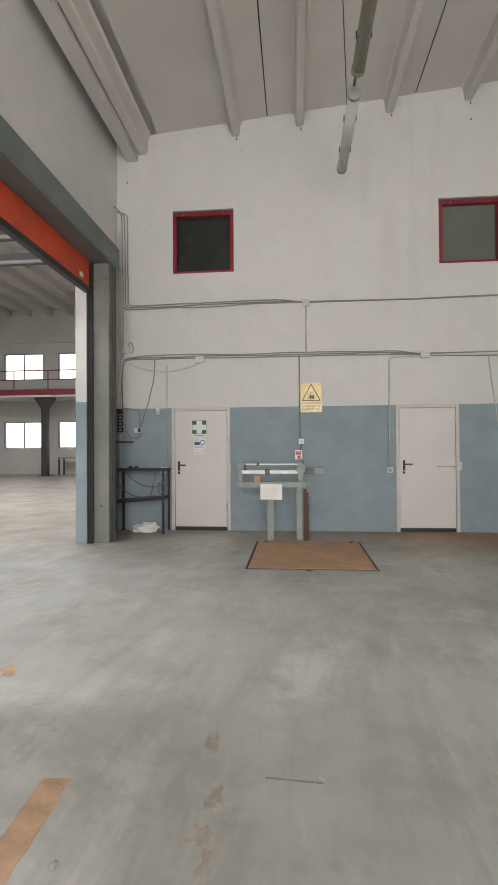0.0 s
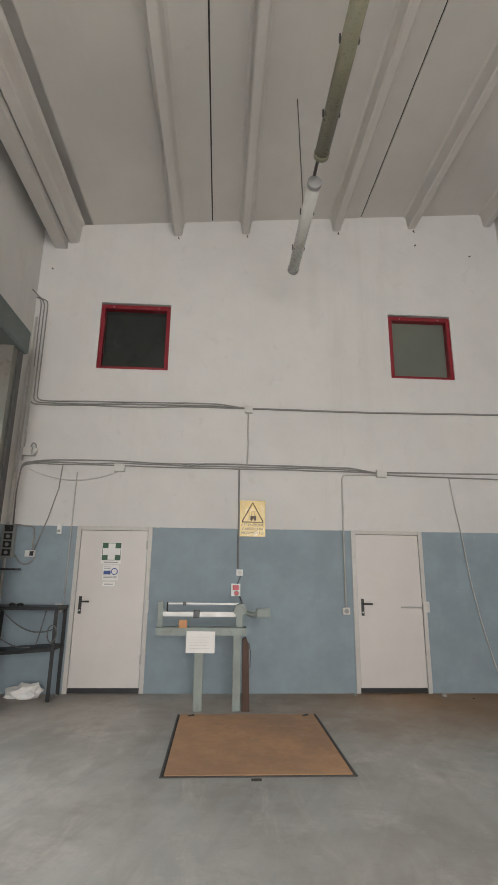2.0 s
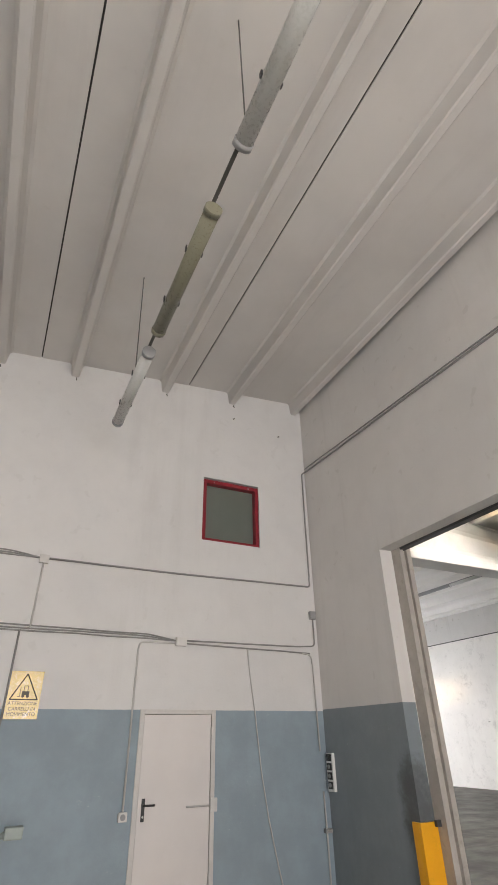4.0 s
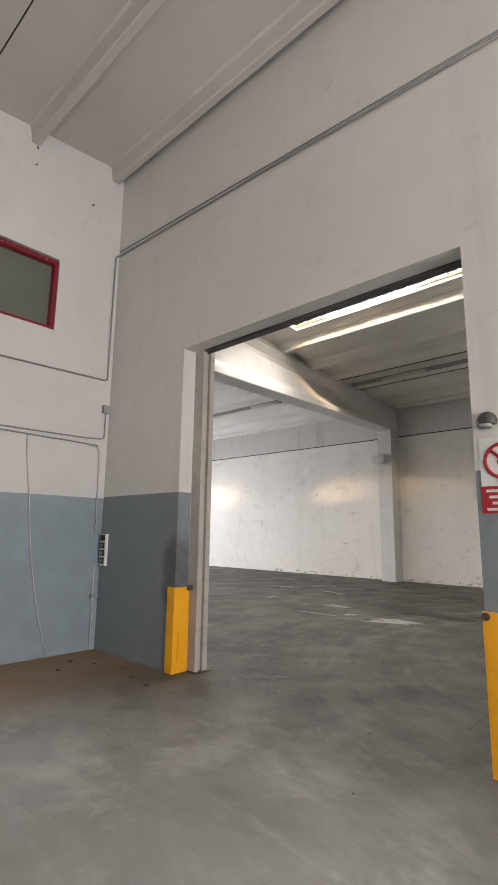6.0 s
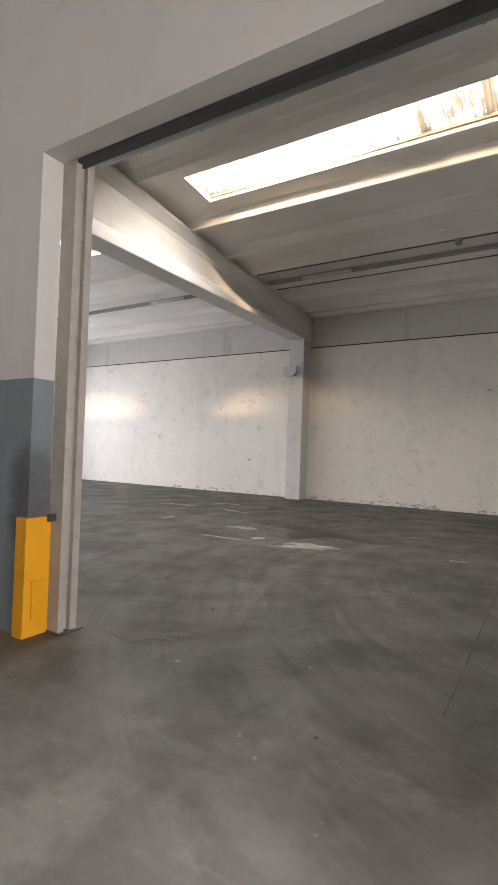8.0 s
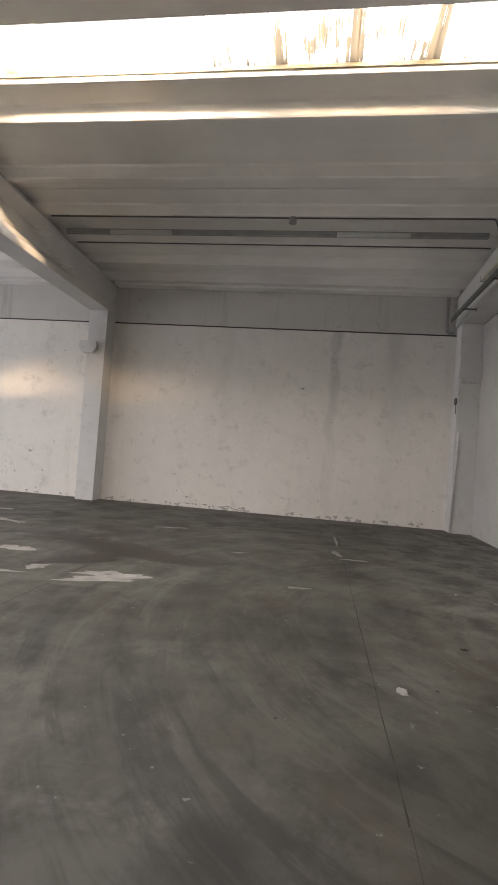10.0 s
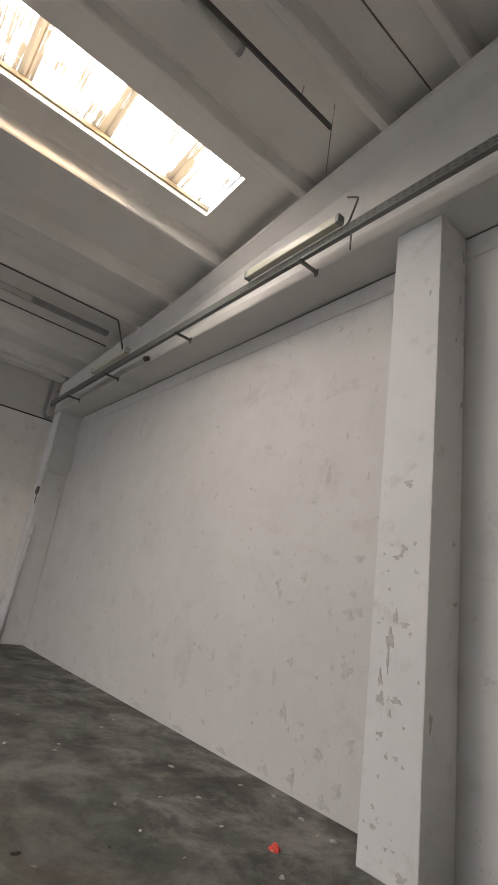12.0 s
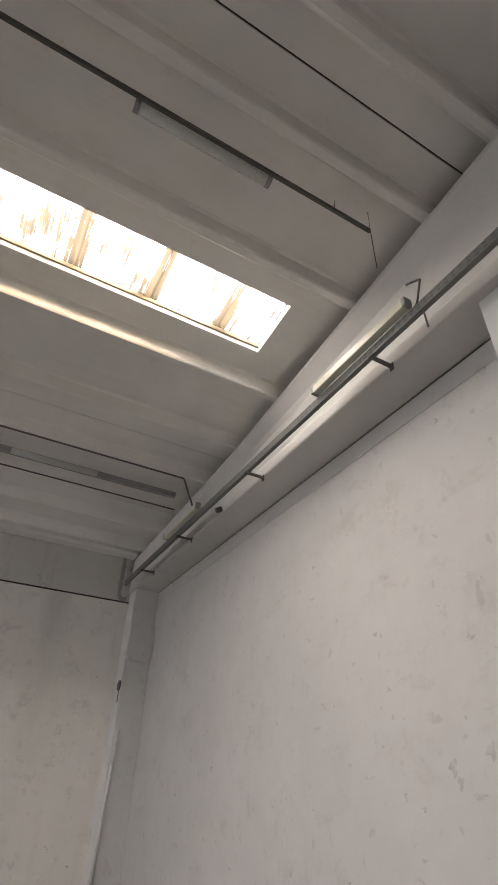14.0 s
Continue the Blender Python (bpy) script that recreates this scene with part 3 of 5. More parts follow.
def truss(name, yc, x0, x1, label):
    """A tapered precast beam: wide bottom flange, thin web that flares into a solid block at the far end."""
    zb = 5.46
    bm = B()
    n = 60
    rings = []
    for i in range(n + 1):
        x = x0 + (x1 - x0) * i / n
        zt = zhall(x) - 0.22
        half = [(0.28, zb), (0.29, zb + 0.02), (0.29, zb + 0.15)]
        lo, hi = zb + 0.17, zt - 0.06
        for k in range(12):
            f = k / 11
            z = lo + (hi - lo) * f
            w = 0.09
            w = max(w, 0.285 - 0.9 * (z - lo)) if f < 0.3 else w
            w = max(w, 0.26 - 0.75 * (hi - z))
            xb = 16.7 - 2.2 * f
            e = min(1, max(0, (x - xb) / 0.55))
            e = e * e * (3 - 2 * e)
            half.append((w + (0.275 - w) * e, z))
        half.append((0.26, zt))
        sec = [(-a, z) for a, z in half] + half[::-1]
        rings.append([bm.verts.new((x, yc + a, z)) for a, z in sec])
    m = len(rings[0])
    for a, b in zip(rings, rings[1:]):
        for k in range(m):
            bm.faces.new((a[k], a[(k + 1) % m], b[(k + 1) % m], b[k]))
    bm.faces.new(rings[0])
    bm.faces.new(rings[-1][::-1])
    bmesh.ops.recalc_face_normals(bm, faces=bm.faces)
    return struct(name, bm, M_BEAM, label, "beam")


truss("beam_south", 1.715, 6.09, XF - 0.01, "white tapered precast roof beam along the side wall")
truss("beam_north", 11.95, 6.09, XF - 0.01, "white tapered precast roof beam across the hall")

bm = slab(B(), [(6.1, 7.0), (XF, 6.2), (XF, 6.53), (14.0, 6.74), (6.1, 7.58)], (11.93, 11.97), "y")
struct("beam_infill", bm, M_CEIL2, "recessed grey infill above the roof beam", "beam")

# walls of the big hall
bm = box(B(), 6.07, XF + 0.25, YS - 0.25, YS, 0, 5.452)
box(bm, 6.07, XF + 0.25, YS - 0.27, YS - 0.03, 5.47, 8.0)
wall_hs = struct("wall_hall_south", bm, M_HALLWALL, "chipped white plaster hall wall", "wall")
bm = box(B(), 7.43, XF - 0.51, YS + 0.001, YS + 0.009, 5.20, 5.442, 0.002)
struct("trim_wall_head", bm, M_HALLWALL, "thicker plaster band along the head of the wall", "trim")
struct("joint_wall_head", box(B(), 7.43, XF - 0.51, YS + 0.001, YS + 0.006, 5.443, 5.4595), M_JOINT, "dark open joint between wall head and beam", "joint")
bm = box(B(), XF + 0.012, XF + 0.25, YS, 24.2, 5.27, 8.0)
struct("wall_hall_upper", bm, M_FARUP, "grey stained concrete fascia above the far wall", "wall")
struct("joint_far_wall", box(B(), XF + 0.005, XF + 0.2, YS, 24.2, 5.232, 5.268), M_JOINT, "dark open joint between wall and fascia", "joint")
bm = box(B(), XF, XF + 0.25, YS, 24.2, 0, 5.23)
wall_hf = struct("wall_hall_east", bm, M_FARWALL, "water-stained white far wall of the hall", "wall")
# north wall out of view; its gate is added to hold the fill lamp
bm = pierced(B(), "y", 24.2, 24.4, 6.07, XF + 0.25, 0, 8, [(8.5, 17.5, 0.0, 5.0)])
struct("wall_hall_north", bm, M_HALLWALL, "white hall wall out of view with an added open gate", "wall")
bm = box(B(), XR, XR + 0.2, 13.8, 24.4, 0, 8)
struct("wall_hall_west", bm, M_HALLWALL, "plain white hall wall", "wall")
# gutter beam under the roof on the far wall
bm = slab(B(), [(XF - 0.34, 6.34), (XF - 0.30, 6.30), (XF, 6.30), (XF, 6.53), (XF - 0.34, 6.545)], (2.02, 11.64), "y")
slab(bm, [(XF - 0.34, 6.34), (XF - 0.30, 6.30), (XF, 6.30), (XF, 6.53), (XF - 0.34, 6.545)], (12.26, 24.2), "y")
struct("beam_gutter", bm, M_CEIL2, "grey precast gutter beam on the far wall", "beam")


def column(name, x0, x1, y0, y1, top, label, mat=M_PIER, corbel=None):
    bm = box(B(), x0, x1, y0, y1, 0, top, 0.012)
    if corbel:
        cx, cy0, cy1, z0, z1 = corbel
        slab(bm, [(cy0, z0 + 0.14), (cy0 + 0.02, z1), (cy1 - 0.02, z1), (cy1, z0 + 0.14), (cy1 - 0.1, z0), (cy0 + 0.1, z0)], (cx, x0 + 0.02), "x")
    return struct(name, bm, mat, label, "column")


col_a = column("column_1", 8.57, 9.065, YS + 0.003, 1.885, 5.455, "white plastered column with chipped paint")
col_b = column("column_2", 6.075, 7.425, YS + 0.003, 3.20, 5.46, "broad white plastered pier with a chipped corner")
bm = box(B(), 6.075, 7.29, YS + 0.003, 2.80, 5.462, 7.35)
struct("wall_over_pier", bm, M_BEAM, "white concrete wall panel above the pier", "wall")
column("column_3", XF - 0.55, XF - 0.003, 11.68, 12.22, 5.455, "white plastered column at the far wall with a block capital", corbel=(XF - 0.70, 11.88, 12.40, 4.20, 4.53))
column("column_4", XF - 0.50, XF - 0.003, YS + 0.003, 1.965, 5.455, "white plastered corner column", corbel=(XF - 0.63, YS + 0.004, 2.0, 3.90, 4.58))

# the other hall beyond the shutter
bm = B()
pierced(bm, "y", 29.9, 30.2, -24, XL, 0, 10.2, [(x, x + 2.5, z, z + 1.6) for x in (-22.5, -19.2, -15.95, -12.55, -9.0, -5.6) for z in (1.55, 5.65)])
struct("wall_yard", bm, M_WALL, "white far wall with two rows of windows", "wall")
bm = box(B(), -24.2, -24, -6, 30.2, 0, 10.2)
box(bm, -24, XL - 0.17, -6.2, -6.0, 0, 10.2)
box(bm, XL - 0.17, XL, 13.8, 30.2, 0, 10.2)
struct("wall_side_hall", bm, M_WALL, "plain white walls of the side hall", "wall")
bm = B()
for k in range(9):
    x0 = -24.0 + 2.6 * k
    ribbed(bm, lambda x: 9.9, x0, x0 + 2.58, -6, 29.9, (x0 + 0.65, x0 + 1.95), 0.4, 0.09)
struct("ceiling_side_hall", bm, M_CEIL, "pale precast ribbed ceiling of the side hall", "ceiling")


# ---------------------------------------------------------------- things of the loading bay
def steel_door(name, x0, x1, label, extra):
    w, h = x1 - x0, 2.10
    t = tagged(new(name), label, "door", "steel doors", "structure")
    t.matrix_basis = pose(x0, D, 0)
    bm = B()
    for a, b, z0, z1 in ((0, 0.055, 0, h), (w - 0.055, w, 0, h)):
        box(bm, a, b, -0.018, 0.10, z0, z1, 0.004)
    box(bm, 0.056, w - 0.056, -0.018, 0.10, h - 0.055, h, 0.004)
    part("door_frame", bm, M_DOORFRAME, t)
    leaf = part("door_leaf", box(B(), 0.060, w - 0.060, -0.004, 0.045, 0.065, h - 0.060, 0.006), M_DOOR, t)
    # solid black strip puts the shade of the gap under the leaf into colour
    part("threshold_shade", box(B(), 0.056, w - 0.056, 0.02, 0.06, 0.003, 0.062), M_BLACK, t, "black strip for the shade in the gap under the door leaf")
    bm = box(B(), 0.105, 0.145, -0.014, -0.004, 0.96, 1.18, 0.004)
    part("handle_plate", bm, M_HANDLE, leaf)
    bm = tube(B(), bent([(0.125, -0.01, 1.115), (0.125, -0.06, 1.115), (0.25, -0.06, 1.115)], 0.02), 0.011)
    part("door_handle", bm, M_HANDLE, leaf, "black plastic lever handle")
    part("lock_cylinder", tube(B(), [(0.125, -0.022, 1.005), (0.125, -0.004, 1.005)], 0.012, 12), M_CHROME, leaf)
    for z in (0.35, 1.80):
        part("hinge", tube(B(), [(w - 0.058, -0.022, z), (w - 0.058, -0.022, z + 0.11)], 0.011), M_DOORFRAME, t)
    if extra:
        bm = tube(B(), [(w - 0.36, -0.02, 1.075), (w - 0.03, -0.03, 1.075)], 0.010)
        part("door_bar", bm, M_CHROME, leaf, "thin steel pull bar")
        part("bar_bracket", box(B(), w - 0.06, w + 0.03, -0.045, -0.019, 1.01, 1.15, 0.008), M_BOX, t)
    else:
        part("closer_catch", box(B(), w - 0.03, w + 0.01, -0.04, -0.019, 0.98, 1.14, 0.008), M_BOX, t)
    return t


steel_door("door_1", *D1, "closed light grey steel door with first aid sign", False)
steel_door("door_2", *D2, "closed light grey steel door with black lever handle", True)


def high_window(name, w, pane_mat, label):
    x0, x1, z0, z1 = w
    t = tagged(new(name), label, "window", "high windows", "structure")
    t.matrix_basis = pose(x0, D, z0)
    W, H = x1 - x0, z1 - z0
    f = 0.062
    for n, a, b, c, d in (("frame_side", 0.004, f, 0.004, H - 0.03), ("frame_side", W - f, W - 0.004, 0.004, H - 0.03), ("frame_rail", f, W - f, 0.004, f * 0.7), ("frame_rail", f, W - f, H - 0.03 - f, H - 0.03)):
        part(n, box(B(), a, b, 0.012, 0.15, c, d, 0.006), M_REDFRAME, t)
    part("pane", box(B(), f - 0.005, W - f + 0.005, 0.118, 0.124, f * 0.7 - 0.005, H - 0.03 - f + 0.005), pane_mat, t)
    for a in (0.18, W - 0.20):
        part("bead_clip", box(B(), a, a + 0.02, 0.004, 0.012, H - 0.075, H - 0.06, 0.002), M_CHROME, t)
    return t


high_window("window_1", W1, M_GLASS1, "red-framed square window with dark glass")
high_window("window_2", W2, M_GLASS2, "red-framed square window with grey frosted glass")

# signs on the end wall
Y0 = D - 0.004
FACE = pose(0, 0, 0, 90, 0, 0)


def flat(x0, x1, z0, z1, y=-0.003, y1=0.0):
    return box(B(), x0, x1, y, y1, z0, z1)


t = thing("first_aid_sign", (-0.245, Y0 - 0.001, 1.60), "green and white first aid cross sign on the door", "sign")
part("backing", flat(0, 0.265, 0, 0.285), M_WHITE, t)
for a, b in ((0.008, 0.085), (0.18, 0.257)):
    for c, d in ((0.045, 0.115), (0.205, 0.277)):
        part("green_field", flat(a, b, c, d, -0.0045, -0.003), M_GREEN, t)
for a, b, c, d in ((0.085, 0.18, 0.269, 0.277), (0.085, 0.18, 0.045, 0.052), (0.008, 0.014, 0.115, 0.205), (0.251, 0.257, 0.115, 0.205)):
    part("green_edge", flat(a, b, c, d, -0.0045, -0.003), M_GREEN, t)
part("text_bar", flat(0.04, 0.225, 0.014, 0.026, -0.0045, -0.003), M_GREY, t)
t = thing("notice_sign", (-0.21, Y0 - 0.001, 1.385), "small white and blue notice with round emblem", "sign")
part("backing", flat(0, 0.21, 0, 0.195), M_WHITE, t)
part("blue_field", flat(0.012, 0.105, 0.075, 0.125, -0.0045, -0.003), M_SIGNBLUE, t)
bm = B()
bmesh.ops.create_circle(bm, cap_ends=True, segments=24, radius=0.045, matrix=pose(0.155, -0.0045, 0.115, 90, 0, 0))
part("round_emblem", bm, M_SIGNBLUE, t)
bm = B()
bmesh.ops.create_circle(bm, cap_ends=True, segments=24, radius=0.034, matrix=pose(0.155, -0.006, 0.115, 90, 0, 0))
part("emblem_centre", bm, M_WHITE, t)
for z in (0.05, 0.03, 0.15, 0.17):
    part("text_bar", flat(0.015, 0.19 if z < 0.1 else 0.10, z, z + 0.008, -0.0045, -0.003), M_GREY, t)
t = thing("door_label", (-0.20, Y0 - 0.001, 1.31), "small pale paper label on the door", "label")
part("backing", flat(0, 0.16, 0, 0.055), M_PAPER, t)
part("text_bar", flat(0.02, 0.14, 0.02, 0.032, -0.0045, -0.003), M_GREY, t)

t = thing("warning_sign", (1.615, Y0, 1.99), "yellow forklift traffic warning sign with triangle", "sign")
part("backing", box(B(), 0, 0.36, -0.006, 0, 0, 0.50, 0.002), M_YELLOW, t)
bm = B()
A, Bp, C = (0.03, 0.20), (0.33, 0.20), (0.18, 0.47)
for p, q in ((A, Bp), (Bp, C), (C, A)):
    tube(bm, [(p[0], -0.007, p[1]), (q[0], -0.007, q[1])], 0.007, 6)
part("triangle", bm, M_INK, t)
bm = B()
box(bm, 0.15, 0.23, -0.009, -0.006, 0.245, 0.285)
box(bm, 0.165, 0.172, -0.009, -0.006, 0.285, 0.345)
box(bm, 0.165, 0.215, -0.009, -0.006, 0.338, 0.345)
box(bm, 0.208, 0.215, -0.009, -0.006, 0.285, 0.338)
box(bm, 0.128, 0.134, -0.009, -0.006, 0.225, 0.33)
box(bm, 0.105, 0.134, -0.009, -0.006, 0.225, 0.231)
for xx in (0.165, 0.215):
    bmesh.ops.create_circle(bm, cap_ends=True, segments=14, radius=0.017, matrix=pose(xx, -0.009, 0.235, 90, 0, 0))
part("forklift_symbol", bm, M_INK, t)
for i, w in enumerate(("ATTENZIONE", "CARRELLI IN", "MOVIMENTO")):
    text_mesh("lettering", w, 0.052, M_INK, pose(0.18, -0.0066, 0.158 - 0.055 * i, 90, 0, 0), t)

# sockets, switches and boxes
def wall_box(name, x, z, w, h, d, material, label, category, y=None, screws=False):
    t = thing(name, (x, (D if y is None else y) - 0.001, z), label, category)
    part("case", box(B(), -w / 2, w / 2, -d, 0, -h / 2, h / 2, min(0.008, d * 0.3)), material, t)
    return t


t = wall_box("junction_box", 1.72, 3.835, 0.12, 0.11, 0.05, M_CONDUIT, "painted round cable junction box", "junction box")
t = wall_box("junction_box", -0.09, 2.915, 0.15, 0.11, 0.06, M_BOX, "pale plastic cable junction box", "junction box")
part("lid", box(B(), -0.065, 0.065, -0.066, -0.06, -0.045, 0.045, 0.003), M_BOX, t)
t = wall_box("junction_box", 3.655, 2.915, 0.15, 0.11, 0.06, M_BOX, "pale plastic cable junction box", "junction box")
part("lid", box(B(), -0.065, 0.065, -0.066, -0.06, -0.045, 0.045, 0.003), M_BOX, t)
t = wall_box("siren", -1.37, 3.115, 0.12, 0.12, 0.09, M_BOX, "small painted box with a hooded horn", "siren")
part("horn", tube(B(), [(0.07, -0.05, -0.05), (0.10, -0.06, 0.0), (0.105, -0.07, 0.05)], 0.035, 12), M_BOX, t)
part("wire_hook", tube(B(), bent([(0.02, -0.03, 0.06), (0.05, -0.04, 0.13), (0.10, -0.05, 0.11), (0.11, -0.05, 0.04)], 0.03), 0.008), M_CABLE, t)
t = wall_box("light_switch", 1.625, 1.505, 0.09, 0.085, 0.045, M_WHITE, "white square surface-mounted light switch", "switch")
part("rocker", box(B(), -0.025, 0.025, -0.052, -0.045, -0.025, 0.025, 0.003), M_BOX, t)
t = wall_box("emergency_switch", 1.575, 1.28, 0.125, 0.16, 0.07, M_WHITE, "white box with a red isolator switch", "switch")
part("red_plate", box(B(), -0.042, 0.042, -0.076, -0.07, 0.0, 0.062, 0.003), M_SIGNRED, t)
part("knob", tube(B(), [(0.01, -0.095, -0.04), (0.01, -0.07, -0.04)], 0.026, 14), M_SIGNRED, t)
part("knob_ring", tube(B(), [(0.01, -0.074, -0.04), (0.01, -0.069, -0.04)], 0.034, 16), M_GREY, t)
t = wall_box("wall_socket", 3.07, 1.02, 0.10, 0.09, 0.05, M_BOX, "pale plastic wall socket beside the door", "socket")
part("socket_face", tube(B(), [(0, -0.056, 0), (0, -0.049, 0)], 0.03, 14), M_GREY, t)
t = wall_box("wall_socket", -0.73, 1.03, 0.11, 0.11, 0.05, M_BOX, "small grey wall socket beside the door", "socket")
part("socket_face", box(B(), -0.03, 0.03, -0.054, -0.049, -0.03, 0.03, 0.003), M_GREY, t)
t = wall_box("door_sensor", -0.83, 2.05, 0.055, 0.13, 0.05, M_WHITE, "small white plastic detector on the wall", "detector")
part("lens", box(B(), -0.018, 0.018, -0.056, -0.05, -0.045, -0.01, 0.004), M_GREY, t)
t = wall_box("wall_socket", -1.18, 1.72, 0.13, 0.085, 0.05, M_BOX, "double grey wall socket with a loop of cable", "socket")
part("socket_face", box(B(), 0.0, 0.05, -0.055, -0.049, -0.03, 0.03, 0.003), M_BLACK, t)

def push_buttons(name, x, y, z, rz, label, dp=0.08):
    t = thing(name, (x, y, z), label, "control box", "", rz)
    part("case", box(B(), -0.075, 0.075, -dp, 0, 0, 0.44, 0.008), M_GREY if "old" in label else M_WHITE, t)
    for i in range(4):
        zz = 0.03 + i * 0.105
        b = part("button_plate", box(B(), -0.055, 0.055, -dp - 0.008, -dp, zz, zz + 0.085, 0.004), M_HANDLE, t)
        part("button", tube(B(), [(0, -dp - 0.02, zz + 0.042), (0, -dp - 0.008, zz + 0.042)], 0.024, 12), M_GREY if i < 3 else M_HANDLE, b)
    return t


push_buttons("shutter_control", -1.475, D - 0.001, 1.655, 0, "old grey shutter control box with four square push buttons")
push_buttons("shutter_control", XR - 0.001, D - 0.13, 1.14, -90, "white shutter control box with four dark push buttons", 0.045)

# cable runs on the end wall
YC = D - 0.022


def run(name, paths, r, material, label, category="cable", group="wall cables"):
    t = thing(name, (0, 0, 0), label, category, group)
    for p in paths:
        part("cable", tube(B(), p, r, 6), material, t)
    return t


run("cable_run", [bent([(-1.53 + 0.03 * i, D - 0.05 - 0.25 * (i == 1), 5.52 - 0.02 * i), (-1.36 - 0.05 * i, YC, 5.49 - 0.03 * i), (-1.36 - 0.045 * i + 0.01, YC, 3.885 - 0.03 * i), *wavy((-1.1, YC, 3.875 - 0.03 * i), (1.3, YC, 3.905 - 0.028 * i), 0.45, 0.011, 20 + i), (1.68, YC, 3.85)], 0.09) for i in range(3)],
    0.0095, M_CABLE, "bundle of grey cables clipped along the wall")
run("cable_run", [bent([(1.74, YC, 3.85), (3.5, YC, 3.842), (5.79, YC, 3.87), (5.80, YC, 5.93), (XR - 0.022, D - 0.07, 5.95), (XR - 0.022, 6.6, 5.83), (XR - 0.022, 2.0, 5.60)], 0.05)], 0.014, M_CABLE, "single grey conduit running up and along the side wall")
run("cable_run", [bent([(XR - 0.055, D - 0.10, 5.99), (XR - 0.03, 6.6, 5.87), (XR - 0.03, 2.0, 5.64)], 0.05)], 0.010, M_CABLE, "thin grey cable beside the conduit")
run("cable_run", [bent([(-1.45, YC, 2.04), (-1.47, YC, 2.55), (-1.44, YC, 2.93 + 0.012 * k), (-1.2, YC, 2.955 + 0.02 * k), *wavy((-1.0, YC, 2.945 + 0.032 * k), (3.2, YC, 2.935 + 0.028 * k), 0.45, 0.010, k), (3.6, YC, 2.925)], 0.08) for k in range(3)],
    0.0095, M_CABLE, "long sagging bundle of grey cables")
run("cable_run", [bent([*wavy((3.7, YC, 2.935), (5.5, YC, 2.95), 0.5, 0.006, 9), (5.80, YC, 2.97), (5.80, YC, 3.36)], 0.06), wavy((3.7, YC, 2.90), (5.7, YC, 2.86), 0.5, 0.006, 11)], 0.011, M_CABLE, "pair of grey cables to the corner socket")
run("cable_drop", [wavy((1.72, YC, 3.79), (1.71, YC, 2.97), 0.3, 0)], 0.012, M_CONDUIT, "painted vertical conduit between the runs")
run("cable_drop", [bent([(1.60, YC, 2.93), (1.60, YC, 2.5), (1.60, YC - 0.004, 1.56)], 0.05)], 0.012, M_CABLE, "vertical grey conduit to the switch")
run("cable_drop", [sagging((1.64, YC, 1.46), (1.60, YC, 1.36), 0.0, 4), bent([(1.63, YC, 1.2), (1.67, YC - 0.02, 1.1), (1.62, YC - 0.05, 1.0)], 0.04)], 0.009, M_CABLEDK, "dark cable between the switches")
run("cable_drop", [bent([(3.6, YC, 2.90), (3.10, YC, 2.885), (3.075, YC, 2.8), (3.07, YC, 1.06)], 0.06)], 0.012, M_CONDUIT, "painted vertical conduit to the door socket")
run("cable_drop", [[(4.66, YC, 2.87), (4.70, YC, 2.5), (4.76, YC, 2.1), (4.84, YC, 1.4), (4.93, YC, 0.9), (5.04, YC, 0.45), (5.15, YC, 0.05)]], 0.008, M_CONDUIT, "thin loose cable hanging down the wall")
run("cable_drop", [bent([(5.55, YC, 2.86), (5.72, YC, 2.84), (5.74, YC, 2.7), (5.76, YC, 1.60)], 0.06), [(5.77, YC, 1.14), (5.78, YC, 0.7), (5.78, YC, 0.05)]], 0.012, M_CONDUIT, "painted conduit down the corner")
run("cable_drop", [sagging((-1.33, YC, 2.87), (-0.1, YC, 2.86), 0.14, 12), [(-0.67, YC, 2.84), (-0.675, YC, 2.2), (-0.68, YC, 1.08)]], 0.008, M_CONDUIT, "thin slack cables over the door")
run("cable_drop", [[(-0.88, YC, 2.93), (-0.90, YC, 2.6), (-1.0, YC, 2.2), (-1.14, YC, 1.77)]], 0.008, M_CABLE, "slack grey cable down to the socket")
run("cable_drop", [bent([(-1.46, YC, 2.10), (-1.17, YC, 2.08), (-1.155, YC, 1.95), (-1.16, YC, 1.76)], 0.06), sagging((-1.38, YC, 1.70), (-1.12, YC, 1.66), 0.10, 10)], 0.011, M_CABLE, "bent conduit from the control box")
run("cable_drop", [[(-1.50, D - 0.03, 5.2), (-1.50, D - 0.03, 0.4)], [(-1.44, D - 0.03, 4.4), (-1.445, D - 0.03, 2.99)]], 0.016, M_CONDUIT, "painted vertical conduit in the corner")
t = wall_box("corner_socket", 5.79, 3.42, 0.10, 0.12, 0.07, M_GREY, "grey socket box above the corner conduit", "socket")
part("lid", box(B(), -0.04, 0.04, -0.076, -0.07, -0.05, 0.05, 0.003), M_GREY, t)
t = wall_box("stop_cock", 5.79, 0.72, 0.10, 0.05, 0.06, M_GREY, "small grey pipe fitting low on the wall", "pipe fitting")
part("spout", tube(B(), [(-0.03, -0.04, 0), (0.03, -0.09, 0.01)], 0.018, 8), M_GREY, t)

